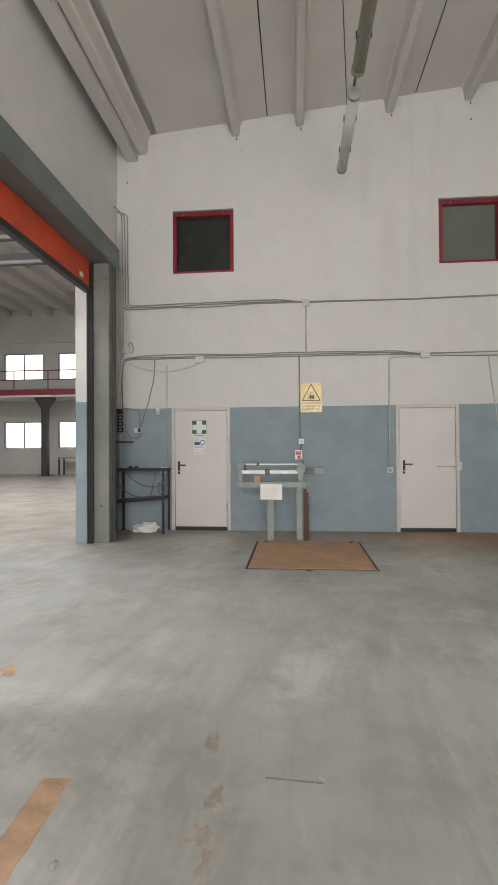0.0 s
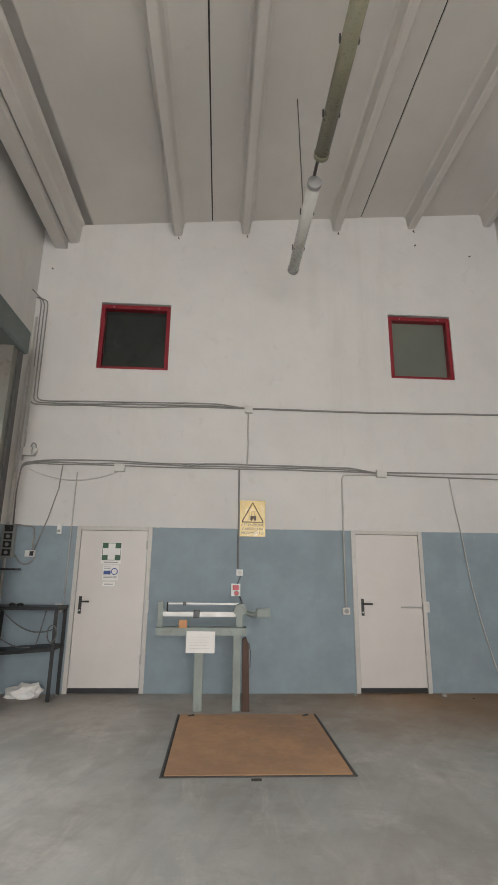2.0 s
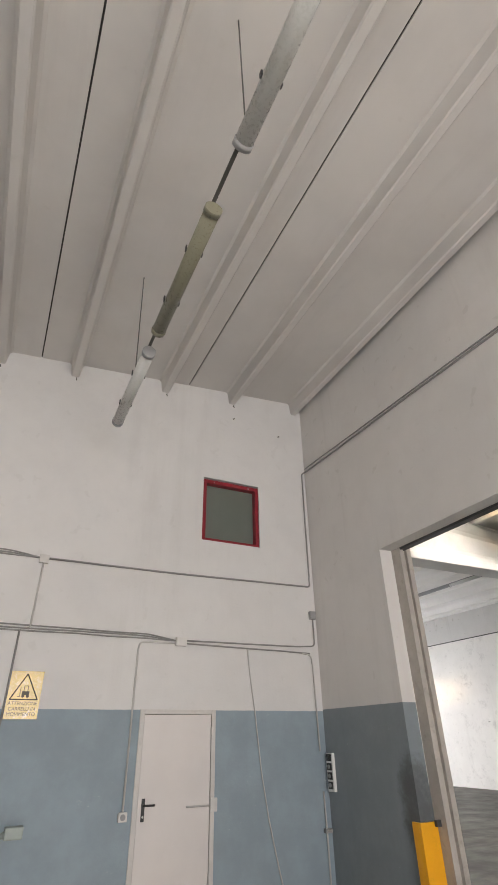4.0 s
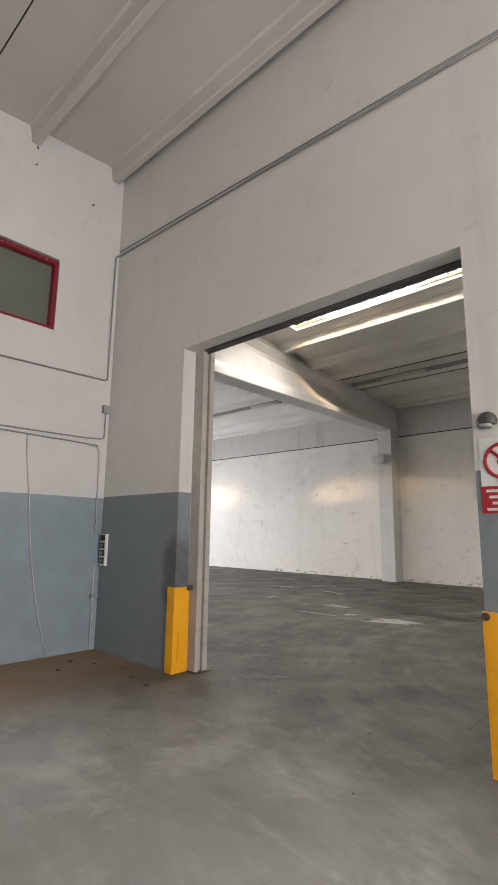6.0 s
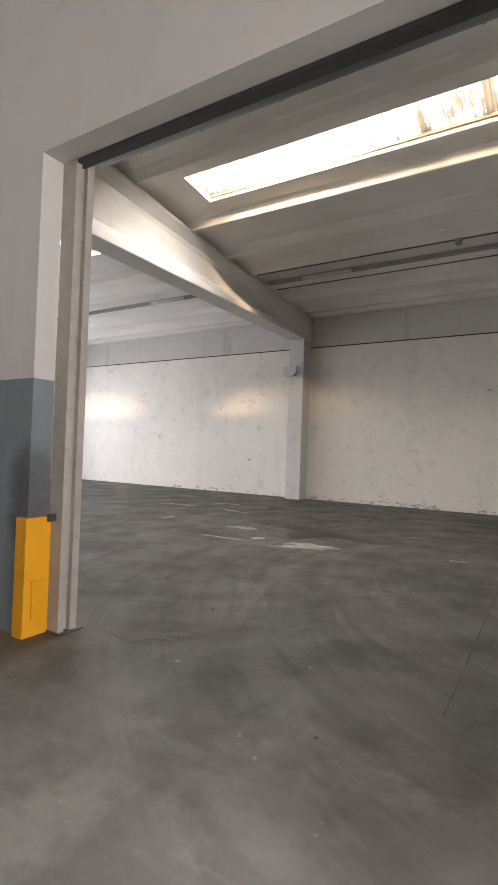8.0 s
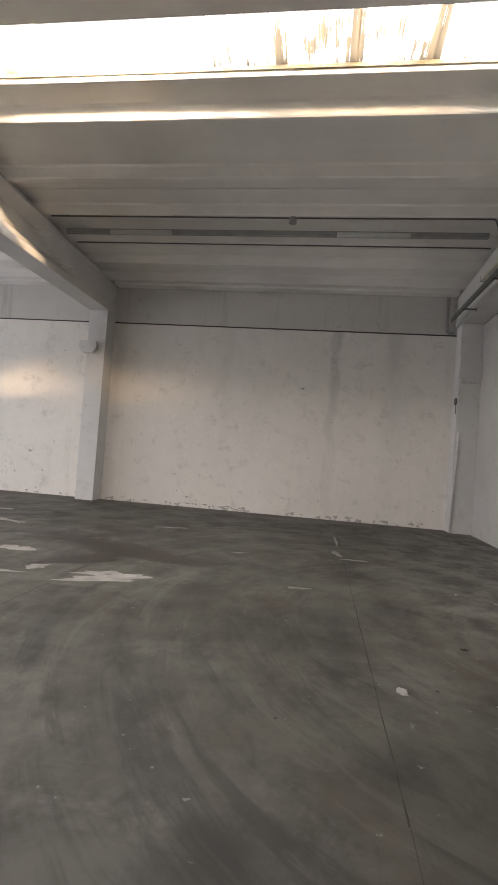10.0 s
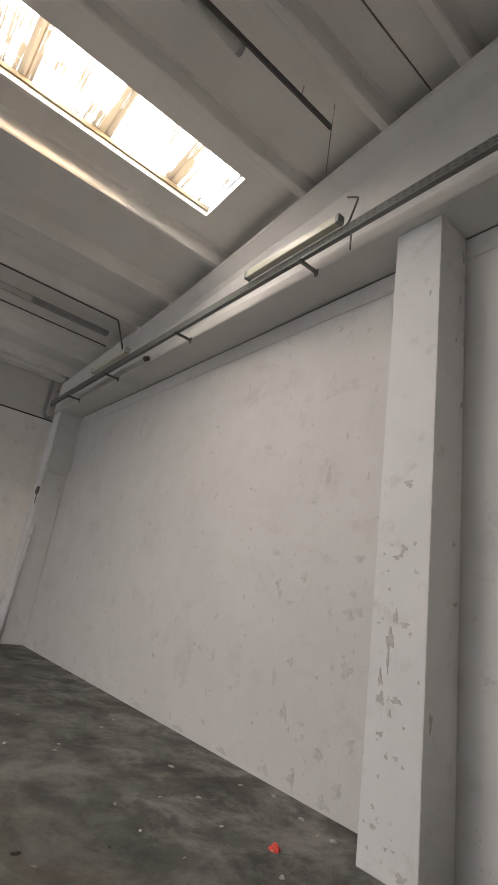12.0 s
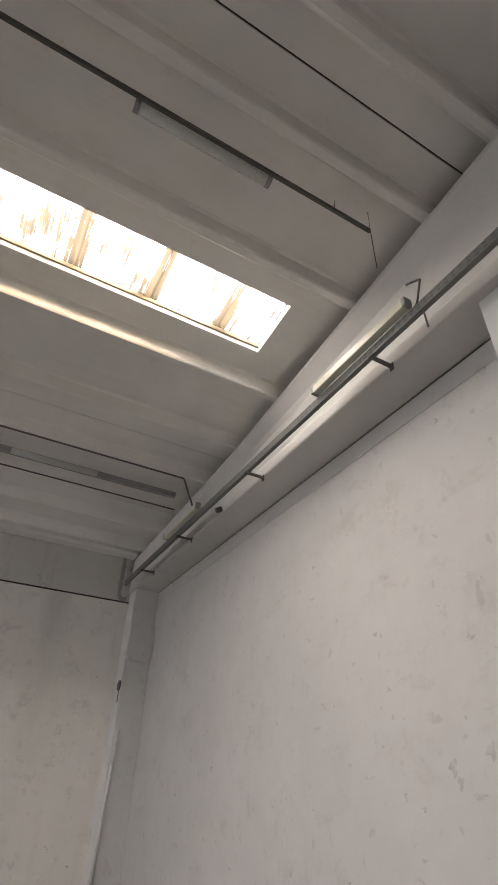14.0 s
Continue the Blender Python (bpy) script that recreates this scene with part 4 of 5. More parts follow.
# wall hooks under the ribs
for x in (0.56, 1.66, 3.16, 4.43):
    zz = zbay(x) - 0.30
    t = thing("ceiling_hook", (x, D - 0.01, zz), "small rusty hook in the wall under a rib", "hook", "wall hooks")
    part("hook", tube(B(), bent([(0, 0.008, 0), (0, -0.03, 0.005), (0, -0.035, -0.03), (0.012, -0.02, -0.035)], 0.01), 0.008, 6), M_ROD, t)
for x, z in ((-1.36, 6.05), (5.35, 6.62), (4.44, 6.78)):
    t = thing("wall_anchor", (x, D - 0.01, z), "small rusty anchor stub in the plaster", "hook", "wall hooks")
    part("stub", tube(B(), [(0, 0.008, 0), (0, -0.03, -0.012)], 0.011, 6), M_ROD, t)


# dark steel shelf rack beside the shutter
t = thing("shelf_rack", (-1.46, D - 0.45, 0), "black angle-iron shelf rack with two shelves, beside the shutter post", "shelf")
for x, y, h in ((0.0, 0.02, 1.55), (0.0, 0.40, 1.05), (0.80, 0.02, 1.06), (0.80, 0.40, 1.06)):
    bm = box(B(), x, x + 0.045, y, y + 0.005, 0, h)
    box(bm, x, x + 0.005, y + 0.0051, y + 0.045, 0, h)
    part("leg", bm, M_BLACK, t)
part("shelf", box(B(), -0.02, 0.85, 0.0, 0.43, 1.03, 1.07, 0.004), M_BLACK, t)
bm = slab(B(), [(-0.02, 0.50), (0.82, 0.56), (0.82, 0.605), (-0.02, 0.545)], (0.0, 0.43), "y")
part("shelf", bm, M_BLACK, t)
part("bracket_shelf", box(B(), 0.0, 0.27, 0.0, 0.2, 1.50, 1.525, 0.003), M_BLACK, t)
for x in (0.26, 0.36):
    t2 = thing("clamp", (-1.46 + x, D - 0.38, 1.068), "small black clamp lying on the shelf", "clamp", "clamps on the shelf")
    part("body", tube(B(), [(-0.03, 0, 0.018), (0.0, 0.0, 0.03), (0.035, 0, 0.018)], 0.017, 8), M_BLACK, t2)
run("loose_cable", [sagging((-1.30, D - 0.40, 1.03), (-0.68, D - 0.35, 0.80), 0.12, 12), sagging((-1.44, D - 0.42, 0.85), (-0.92, D - 0.40, 0.60), 0.08, 12), sagging((-0.78, D - 0.36, 1.03), (-0.86, D - 0.38, 0.62), 0.02, 8)], 0.008, M_CABLEDK, "dark loose cables hanging in the rack")
run("cable_coil", [[(-0.66 + 0.055 * math.cos(a * 0.6), D - 0.45, 0.76 + 0.10 * math.sin(a * 0.6)) for a in range(22)]], 0.008, M_CABLEDK, "small coil of dark cable on the rack leg")
rnd = random.Random(4)
run("wire_tangle", [[(-1.50 + rnd.uniform(-0.06, 0.05), D - 0.55 + rnd.uniform(-0.05, 0.05), 1.75 - 0.09 * k + rnd.uniform(-0.03, 0.03)) for k in range(9)] for _ in range(5)], 0.006, M_CABLEDK, "tangle of thin dark wires at the post")
t = thing("plastic_bag", (-0.98, D - 0.20, 0), "crumpled pale plastic film on the floor under the rack", "plastic film")
bm = B()
bmesh.ops.create_icosphere(bm, subdivisions=3, radius=0.2)
for v in bm.verts:
    k = 1 + 0.55 * noise.noise(v.co * 9)
    v.co = Vector((v.co.x * 1.1 * k, v.co.y * 0.6 * k, max(0.0, v.co.z * 0.55 * k + 0.05)))
part("film", bm, M_PAPER, t)

# platform scale: rusty deck in the floor and its lever stand
PX0, PX1, PY0, PY1 = 0.965, 2.42, 7.04, 8.72
t = thing("scale_platform", (PX0, PY0, 0), "rusty steel weighing platform let into the floor", "floor scale")
w, d = PX1 - PX0, PY1 - PY0
part("pit_gap", box(B(), -0.014, w + 0.014, -0.014, d + 0.014, 0.001, 0.003), M_JOINT, t)
part("deck", box(B(), 0, w, 0, d, 0.003, 0.012, 0.003), M_PLATE, t)
for n, a, b, c, e in (("kerb", -0.03, -0.014, -0.03, d + 0.03), ("kerb", w + 0.014, w + 0.03, -0.03, d + 0.03)):
    part(n, box(B(), a, b, c, e, 0.001, 0.008), M_STEELDK, t)
part("kerb", box(B(), -0.014, w + 0.014, -0.03, -0.014, 0.001, 0.006), M_STEELDK, t)
for x in (0.12, w - 0.10):
    part("lifting_eye", tube(B(), [(x - 0.03, d - 0.08, 0.014), (x + 0.03, d - 0.05, 0.018)], 0.010, 6), M_STEELDK, t)
part("lifting_slot", box(B(), 0.66, 0.74, -0.10, -0.056, 0.001, 0.004), M_JOINT, t)

t = thing("weighing_stand", (0.66, 8.92, 0), "green-grey lever weighing stand with steel beams, at the wall", "weighing scale")
part("leg", box(B(), 0.43, 0.53, -0.05, 0.05, 0, 0.83, 0.006), M_SCALE, t)
part("leg", box(B(), 0.87, 0.96, -0.05, 0.05, 0, 0.83, 0.006), M_SCALE, t)
part("table_rail", slab(B(), [(-0.02, 0.83), (0.0, 0.80), (1.0, 0.80), (1.02, 0.83), (1.02, 0.885), (-0.02, 0.885)], (-0.09, 0.09), "y"), M_SCALE, t)
part("end_post", box(B(), -0.02, 0.045, -0.02, 0.02, 0.885, 1.17, 0.005), M_SCALE, t)
part("end_post", box(B(), 0.90, 0.98, -0.03, 0.03, 0.885, 1.15, 0.006), M_SCALE, t)
part("pivot_head", slab(B(), [(0.86, 1.06), (0.90, 1.14), (0.98, 1.15), (1.03, 1.08), (1.0, 1.03), (0.90, 1.02)], (-0.06, 0.06), "y"), M_SCALE, t)
part("upper_beam", box(B(), 0.10, 0.93, -0.012, 0.012, 1.135, 1.155, 0.003), M_CHROME, t, "bright steel scale beam")
b = part("lower_beam", box(B(), 0.02, 0.90, -0.015, 0.015, 1.00, 1.055, 0.004), M_CHROME, t, "bright steel scale beam")
part("poise", box(B(), 0.40, 0.47, -0.035, 0.035, 0.985, 1.075, 0.008), M_HANDLE, b, "black sliding weight")
part("small_poise", box(B(), 0.27, 0.31, -0.02, 0.02, 1.125, 1.165, 0.004), M_HANDLE, t, "black sliding weight")
part("hanger", tube(B(), [(0.09, 0, 1.16), (0.09, 0, 1.04)], 0.010, 8), M_HANDLE, t)
part("counter_arm", tube(B(), [(0.99, 0, 1.06), (1.10, 0, 1.02), (1.16, 0, 1.05)], 0.028, 8), M_SCALE, t)
part("counterweight", box(B(), 1.14, 1.30, -0.07, 0.07, 1.0, 1.095, 0.012), M_SCALE, t)
t2 = thing("card", (0.90, 8.80, 0.886), "small orange card standing on the scale", "card")
part("sheet", box(B(), 0, 0.095, -0.006, 0.006, 0, 0.085, 0.002), M_ORANGE, t2)
t2 = thing("notice_sheet", (0.99, 8.825, 0.615), "white paper notice hanging from the scale", "paper")
bm = slab(B(), [(0.0, 0.004), (0.327, 0.0), (0.33, 0.232), (0.003, 0.236)], (-0.012, -0.009), "y")
part("sheet", bm, M_PAPER, t2)
for k in range(5):
    part("text_bar", box(B(), 0.04, 0.27 - 0.03 * (k % 2), -0.0132, -0.0122, 0.05 + 0.03 * k, 0.053 + 0.03 * k), M_BOX, t2)
t2 = thing("iron_post", (1.64, 8.90, 0), "brown rusted iron bar leaning by the scale", "iron bar")
part("bar", slab(B(), [(0.0, 0), (0.085, 0), (0.07, 0.70), (0.04, 0.78), (0.0, 0.76)], (-0.03, 0.03), "y"), M_BROWN, t2)
part("strap", tube(B(), [(0.07, -0.035, 0.72), (0.095, -0.035, 0.6), (0.085, -0.035, 0.45)], 0.005, 6), M_CABLEDK, t2)

# suspended fluorescent lamps over the bay
def batten(name, x, y0, y1, z, diff, label, group):
    t = thing(name, (x, y0, z), label, "lamp", group)
    L = y1 - y0
    part("diffuser", tube(B(), [(0, 0.03, 0), (0, L - 0.03, 0)], 0.068, 18), diff, t)
    part("backplate", box(B(), -0.05, 0.05, 0.02, L - 0.02, 0.045, 0.085, 0.008), M_BOX, t)
    for a in (0, L - 0.05):
        part("end_cap", tube(B(), [(0, a, 0), (0, a + 0.05, 0)], 0.074, 18), M_GREY if diff is M_TUBE else diff, t)
    for a in (0.45, 1.08):
        for s in (-1, 1):
            part("clip", box(B(), s * 0.072 - 0.006, s * 0.072 + 0.006, a, a + 0.03, -0.01, 0.05), M_STEELDK, t)
    return t


for (y0, y1), m, lb in (((6.98, 8.52), M_TUBE, "grey tubular fluorescent lamp hanging unlit"), ((5.12, 6.66), M_TUBEDK, "yellowed tubular fluorescent lamp hanging unlit"), ((3.05, 4.60), M_TUBE, "grey tubular fluorescent lamp hanging unlit"), ((0.9, 2.45), M_TUBE, "grey tubular fluorescent lamp hanging unlit")):
    batten("fluorescent_lamp", 2.215, y0 - 0.06, y1 - 0.06, 5.37, m, lb, "lamp row over the bay")
t = thing("lamp_rail", (2.215, 0.6, 5.465), "thin dark steel rail that carries the lamps", "rail")
part("rail", box(B(), -0.015, 0.015, 0, 7.95, -0.008, 0.014, 0.003), M_ROD, t)
for y in (7.0, 3.9, 1.0):
    t2 = thing("lamp_hanger", (2.155, y + 0.55, 5.48), "thin wire that hangs the lamp rail", "wire", "lamp hangers")
    part("wire", tube(B(), [(0.05, 0, 0), (0, 0.0, zbay(2.2) - 5.48 + 0.05)], 0.007, 6), M_ROD, t2)

# roller shutter on the side wall
t = thing("roller_shutter", (XL, LON, 0), "rolled-up orange-red roller shutter in a grey-green housing", "roller shutter")
part("housing", slab(B(), [(0.0, 4.20), (0.36, 4.17), (0.385, 4.19), (0.385, 4.47), (0.35, 4.52), (0.0, 4.52)], (LOS - LON - 0.4, 0.34), "y"), M_HOUSING, t)
part("curtain", box(B(), -0.02, 0.045, LOS - LON + 0.02, 0.0, 3.80, 4.19, 0.006), M_RED, t, "orange-red shutter curtain edge")
part("bottom_bar", box(B(), -0.03, 0.055, LOS - LON + 0.02, 0.0, 3.72, 3.80, 0.006), M_BLACK, t, "black rubber bottom bar")
part("label_plate", box(B(), 0.046, 0.049, -0.34, -0.22, 3.86, 3.93, 0.001), M_WHITE, t, "small white plate")
part("guide_post", slab(B(), [(0.08, 0.08), (0.31, 0.08), (0.31, 0.30), (0.25, 0.30), (0.25, 0.14), (0.08, 0.14)], (0.0, 4.18), "z"), M_POST, t, "scuffed galvanised guide post")
part("guide_channel", slab(B(), [(0.003, 0.02), (0.08, 0.02), (0.08, 0.09), (0.003, 0.09)], (0.0, 4.18), "z"), M_BLACK, t, "black rubber guide channel")
part("post_flange", box(B(), 0.315, 0.345, 0.20, 0.30, 0, 4.18, 0.004), M_STEELDK, t)
for z in (0.55,):
    part("bolt", tube(B(), [(0.19, 0.06, z), (0.19, 0.082, z)], 0.016, 8), M_STEELDK, t)

# right-hand opening: guides, rolled curtain, guards, signs
t = thing("shutter_guide", (XR + 0.205, OPN, 0), "tall beige steel shutter guide at the opening", "shutter guide")
prof = [(0.0, 0.0), (0.0, -0.165), (0.05, -0.175), (0.05, -0.13), (0.11, -0.13), (0.11, -0.175), (0.18, -0.175), (0.18, 0.0)]
part("channel", slab(B(), prof, (0.0, OPT + 0.2), "z"), M_POST2, t)
part("base_plate", box(B(), -0.02, 0.22, -0.21, 0.0, 0.0, 0.012, 0.003), M_STEELDK, t)
part("bracket", box(B(), -0.06, 0.02, -0.09, -0.05, 0.93, 0.99, 0.004), M_STEELDK, t)
t = thing("rolled_shutter", (XR + 0.21, OPS, OPT), "dark rolled-up shutter edge under the lintel", "roller shutter")
part("bottom_bar", box(B(), 0.0, 0.10, 0.03, OPN - OPS - 0.03, -0.025, 0.10, 0.006), M_STEELDK, t)
part("roll", tube(B(), [(0.28, 0.0, 0.42), (0.28, OPN - OPS, 0.42)], 0.27, 20), M_HOUSING, t)


def corner_guard(y, sgn, label, h=0.97):
    t = thing("corner_guard", (XR, y, 0), label, "corner guard", "yellow corner guards")
    part("wall_plate", box(B(), -0.035, -0.002, 0.0 if sgn > 0 else -0.10, 0.10 if sgn > 0 else 0.0, 0, h, 0.006), M_GUARD, t)
    part("reveal_plate", box(B(), -0.035, 0.20, -0.036 if sgn > 0 else 0.001, -0.001 if sgn > 0 else 0.006, 0, h, 0.006), M_GUARD, t)
    bm = slab(B(), [(0.03, 0.14), (0.165, 0.10), (0.175, 0.40), (0.15, 0.45), (0.03, 0.46)], (-0.055, -0.034) if sgn > 0 else (0.006, 0.012), "y")
    part("dented_flap", bm, M_GUARD, t, "dented yellow steel flap")
    return t


corner_guard(OPN, 1, "dented yellow steel corner guard at the wide opening")
corner_guard(OPS, -1, "yellow steel corner guard at the wide opening", 1.09)
run("wall_nozzle", [[(XR - 0.06, OPS - 0.02, 1.06), (XR - 0.01, OPS - 0.02, 1.06)]], 0.03, M_BROWN, "rusty bolt head above the corner guard", "bolt", "corner bolts")

t = thing("bulkhead_lamp", (XR - 0.001, OPS - 0.11, 2.48), "dark half-round warning lamp on the wall", "wall lamp")
bm = B()
bmesh.ops.create_uvsphere(bm, u_segments=20, v_segments=12, radius=0.075)
bmesh.ops.bisect_plane(bm, geom=bm.verts[:] + bm.edges[:] + bm.faces[:], plane_co=(0, 0, -0.03), plane_no=(0, 0, -1), clear_outer=True)
bmesh.ops.contextual_create(bm, geom=[e for e in bm.edges if e.is_boundary])
part("hood", bm, M_STEELDK, t)
part("lens", tube(B(), [(-0.04, 0, -0.055), (-0.04, 0, -0.028)], 0.045, 14), M_GREY, t)

t = thing("prohibition_sign", (XR - 0.002, OPS - 0.37, 2.02), "white sign with a red no-entry ring", "sign")
part("backing", box(B(), -0.004, 0, 0.0, 0.33, -0.03, 0.33, 0.001), M_WHITE, t)
bm = B()
ring = [(-0.007, 0.165 + 0.125 * math.cos(a * math.pi / 16), 0.155 + 0.125 * math.sin(a * math.pi / 16)) for a in range(33)]
tube(bm, ring, 0.013, 6)
tube(bm, [(-0.007, 0.165 - 0.085, 0.155 - 0.085), (-0.007, 0.165 + 0.085, 0.155 + 0.085)], 0.011, 6)
part("red_ring", bm, M_SIGNRED, t)
part("black_symbol", box(B(), -0.007, -0.004, 0.11, 0.21, 0.13, 0.16), M_INK, t)
t = thing("access_sign", (XR - 0.002, OPS - 0.36, 1.79), "red access sign with white lettering", "sign")
part("backing", box(B(), -0.004, 0, 0.0, 0.325, 0, 0.20, 0.001), M_SIGNRED, t)
for k in range(4):
    part("text_bar", box(B(), -0.006, -0.004, 0.03 + 0.02 * (k % 2), 0.29 - 0.02 * (k % 3), 0.155 - 0.045 * k, 0.175 - 0.045 * k), M_WHITE, t)


# ---------------------------------------------------------------- things of the big hall
def chip(wall, x, z, y, w, h, seed, axis="y", material=None, out=0.0025):
    """A ragged spot where the paint and plaster have come off."""
    rnd = random.Random(seed)
    n = 28
    ph = rnd.uniform(0, 6)
    pts = []
    for k in range(n):
        a = 2 * math.pi * k / n
        r = 0.5 * (0.62 + 0.16 * rnd.random() + 0.22 * math.sin(3 * a + ph) + 0.14 * math.sin(5 * a + 2.3 * ph) + 0.08 * math.sin(9 * a + 1.7 * ph))
        pts.append((x + w * r * math.cos(a), z + h * r * math.sin(a)))
    k = 0.0005 * (seed % 6)
    bm = slab(B(), pts, (y, y + out + k) if axis == "y" else (y - out - k, y), axis)
    return part("bare_patch", bm, material or M_CHIP, wall)


for i, (x, z, w, h) in enumerate(((11.44, 3.06, 0.08, 0.05), (11.36, 3.03, 0.04, 0.06), (10.71, 1.90, 0.10, 0.16), (10.66, 1.80, 0.08, 0.12), (10.50, 1.72, 0.16, 0.06), (10.12, 0.51, 0.06, 0.06), (9.90, 0.43, 0.12, 0.12),
                                  (9.65, 0.23, 0.13, 0.12), (9.55, 0.60, 0.12, 0.16), (10.21, 0.13, 0.14, 0.14), (12.52, 3.70, 0.12, 0.05), (12.46, 4.10, 0.10, 0.06), (11.34, 4.83, 0.04, 0.04), (9.60, 2.22, 0.16, 0.10), (10.32, 2.00, 0.12, 0.14),
                                  (9.66, 1.19, 0.18, 0.18), (10.60, 0.92, 0.08, 0.14), (10.39, 1.14, 0.12, 0.10), (11.22, 1.15, 0.10, 0.06), (12.53, 2.28, 0.14, 0.05), (11.71, 0.98, 0.06, 0.16), (9.66, 1.69, 0.20, 0.16), (10.41, 0.66, 0.12, 0.18), (11.08, 1.62, 0.05, 0.06),
                                  (11.31, 0.69, 0.10, 0.08), (10.29, 2.81, 0.10, 0.05), (9.92, 1.66, 0.08, 0.10), (11.28, 1.71, 0.05, 0.05), (11.47, 2.39, 0.06, 0.04), (10.61, 0.97, 0.06, 0.12), (10.32, 0.53, 0.05, 0.05), (9.56, 1.72, 0.12, 0.10),
                                  (10.6, 0.09, 0.22, 0.10), (11.3, 0.06, 0.25, 0.08), (12.2, 0.05, 0.3, 0.07), (9.8, 0.06, 0.2, 0.09), (13.3, 0.05, 0.3, 0.07), (15.2, 1.94, 0.12, 0.09), (16.5, 1.6, 0.14, 0.06), (14.5, 0.9, 0.08, 0.05))):
    chip(wall_hs, x, z, YS, w, h, 100 + i, "y", M_CHIP if i in (2, 3, 6, 7, 9) else M_SCUFF)
for i, (x, z, w, h) in enumerate(((8.79, 2.80, 0.10, 0.07), (8.77, 2.77, 0.05, 0.05), (8.80, 2.25, 0.07, 0.09), (8.86, 2.18, 0.09, 0.05), (8.82, 2.20, 0.05, 0.06), (8.84, 1.72, 0.06, 0.14), (8.76, 1.67, 0.10, 0.06), (8.88, 1.55, 0.10, 0.18), (8.89, 1.40, 0.025, 0.24), (8.95, 1.26, 0.05, 0.14),
                                  (8.94, 1.12, 0.10, 0.11), (8.80, 1.13, 0.12, 0.06), (8.86, 0.75, 0.04, 0.05), (8.92, 0.88, 0.05, 0.05), (8.85, 1.03, 0.04, 0.06), (8.78, 0.76, 0.05, 0.04), (8.66, 4.61, 0.03, 0.08), (8.7, 0.08, 0.12, 0.08))):
    chip(col_a, x, z, 1.886, w, h, 200 + i)
for i, (y, z, w, h) in enumerate(((1.58, 4.23, 0.04, 0.06), (1.44, 4.24, 0.03, 0.04), (1.46, 3.62, 0.03, 0.07), (1.54, 2.35, 0.05, 0.05), (1.47, 5.2, 0.03, 0.16), (1.52, 4.69, 0.02, 0.12), (1.80, 1.04, 0.05, 0.16), (1.50, 1.88, 0.10, 0.04))):
    chip(col_a, y, z, 8.569, w, h, 260 + i, "x")
for i, (x, z, w, h) in enumerate(((7.365, 2.06, 0.13, 0.17), (7.385, 1.97, 0.085, 0.20), (7.375, 1.87, 0.09, 0.16), (7.40, 1.80, 0.05, 0.10), (7.405, 2.17, 0.025, 0.09), (7.405, 1.66, 0.02, 0.16), (7.395, 1.55, 0.03, 0.10), (7.41, 3.06, 0.02, 0.05))):
    chip(col_b, x, z, 3.201, w, h, 300 + i)
rnd = random.Random(7)
for i in range(60):
    yy = rnd.uniform(2.2, 18.0)
    chip(wall_hf, yy, rnd.uniform(0.02, 0.12), XF, rnd.uniform(0.06, 0.28), rnd.uniform(0.04, 0.12), 400 + i, "x", M_CHIP)
for i, (yy, z, w) in enumerate(((5.99, 3.59, 0.16), (6.55, 3.61, 0.06), (5.73, 3.63, 0.05), (5.12, 2.69, 0.07), (5.71, 1.66, 0.08), (8.0, 2.4, 0.05), (18.72, 2.20, 0.13), (17.60, 2.24, 0.12), (14.04, 1.27, 0.20), (9.2, 3.8, 0.05), (10.9, 2.3, 0.06), (13.3, 1.6, 0.08), (14.8, 0.9, 0.07), (13.6, 0.7, 0.09), (9.1, 0.29, 0.12), (15.4, 3.2, 0.14))):
    chip(wall_hf, yy, z, XF, w, w * 0.5, 460 + i, "x", M_CHIP)

rnd = random.Random(21)
for i in range(90):
    x = 9.2 + 9.0 * rnd.random() ** 1.6
    s = rnd.uniform(0.015, 0.06)
    chip(wall_hs, x, 0.1 + 2.6 * rnd.random() ** 1.7, YS, s * rnd.uniform(0.6, 2.0), s, 700 + i, "y", M_SCUFF if i % 4 else M_CHIP, 0.0015)
for i in range(26):
    s = rnd.uniform(0.012, 0.04)
    chip(col_a, rnd.uniform(8.62, 9.02), 0.1 + 2.2 * rnd.random() ** 1.5, 1.8852, s, s * rnd.uniform(0.6, 1.8), 800 + i, "y", M_SCUFF if i % 3 else M_CHIP, 0.0015)
for i in range(14):
    s = rnd.uniform(0.012, 0.035)
    chip(col_b, rnd.uniform(6.6, 7.38), 0.6 + 2.6 * rnd.random(), 3.2002, s, s * rnd.uniform(0.6, 1.8), 850 + i, "y", M_SCUFF, 0.0015)

# vent hole with a run of rust in the far wall
t = thing("vent_hole", (XF - 0.40, 1.966, 3.42), "round dark pipe hole in the corner column", "pipe hole")
part("rim", tube(B(), [(0, 0, 0), (0, 0.03, 0)], 0.10, 20), M_STEELDK, t)
part("mouth", tube(B(), [(0, 0.030, 0), (0, 0.034, 0)], 0.085, 20), M_BLACK, t)
part("drip", box(B(), -0.02, 0.015, 0, 0.012, -0.32, -0.09, 0.004), M_STEELDK, t)
t = thing("down_pipe", (XF - 0.07, 2.24, 0.12), "short grey rainwater pipe with an elbow at the gutter", "pipe")
part("pipe", tube(B(), bent([(0, 0, 6.14), (0, 0, 5.24), (0.02, -0.10, 5.16), (0.02, -0.18, 5.20)], 0.08), 0.045, 12), M_GREY, t)
t = thing("wall_pipe", (XF - 0.53, 1.90, 0), "thin white pipe down the corner column", "pipe")
part("pipe", tube(B(), [(0, 0.06, 0.02), (0.0, 0.03, 1.3), (0.0, -0.02, 2.6)], 0.035, 10), M_PIER, t)

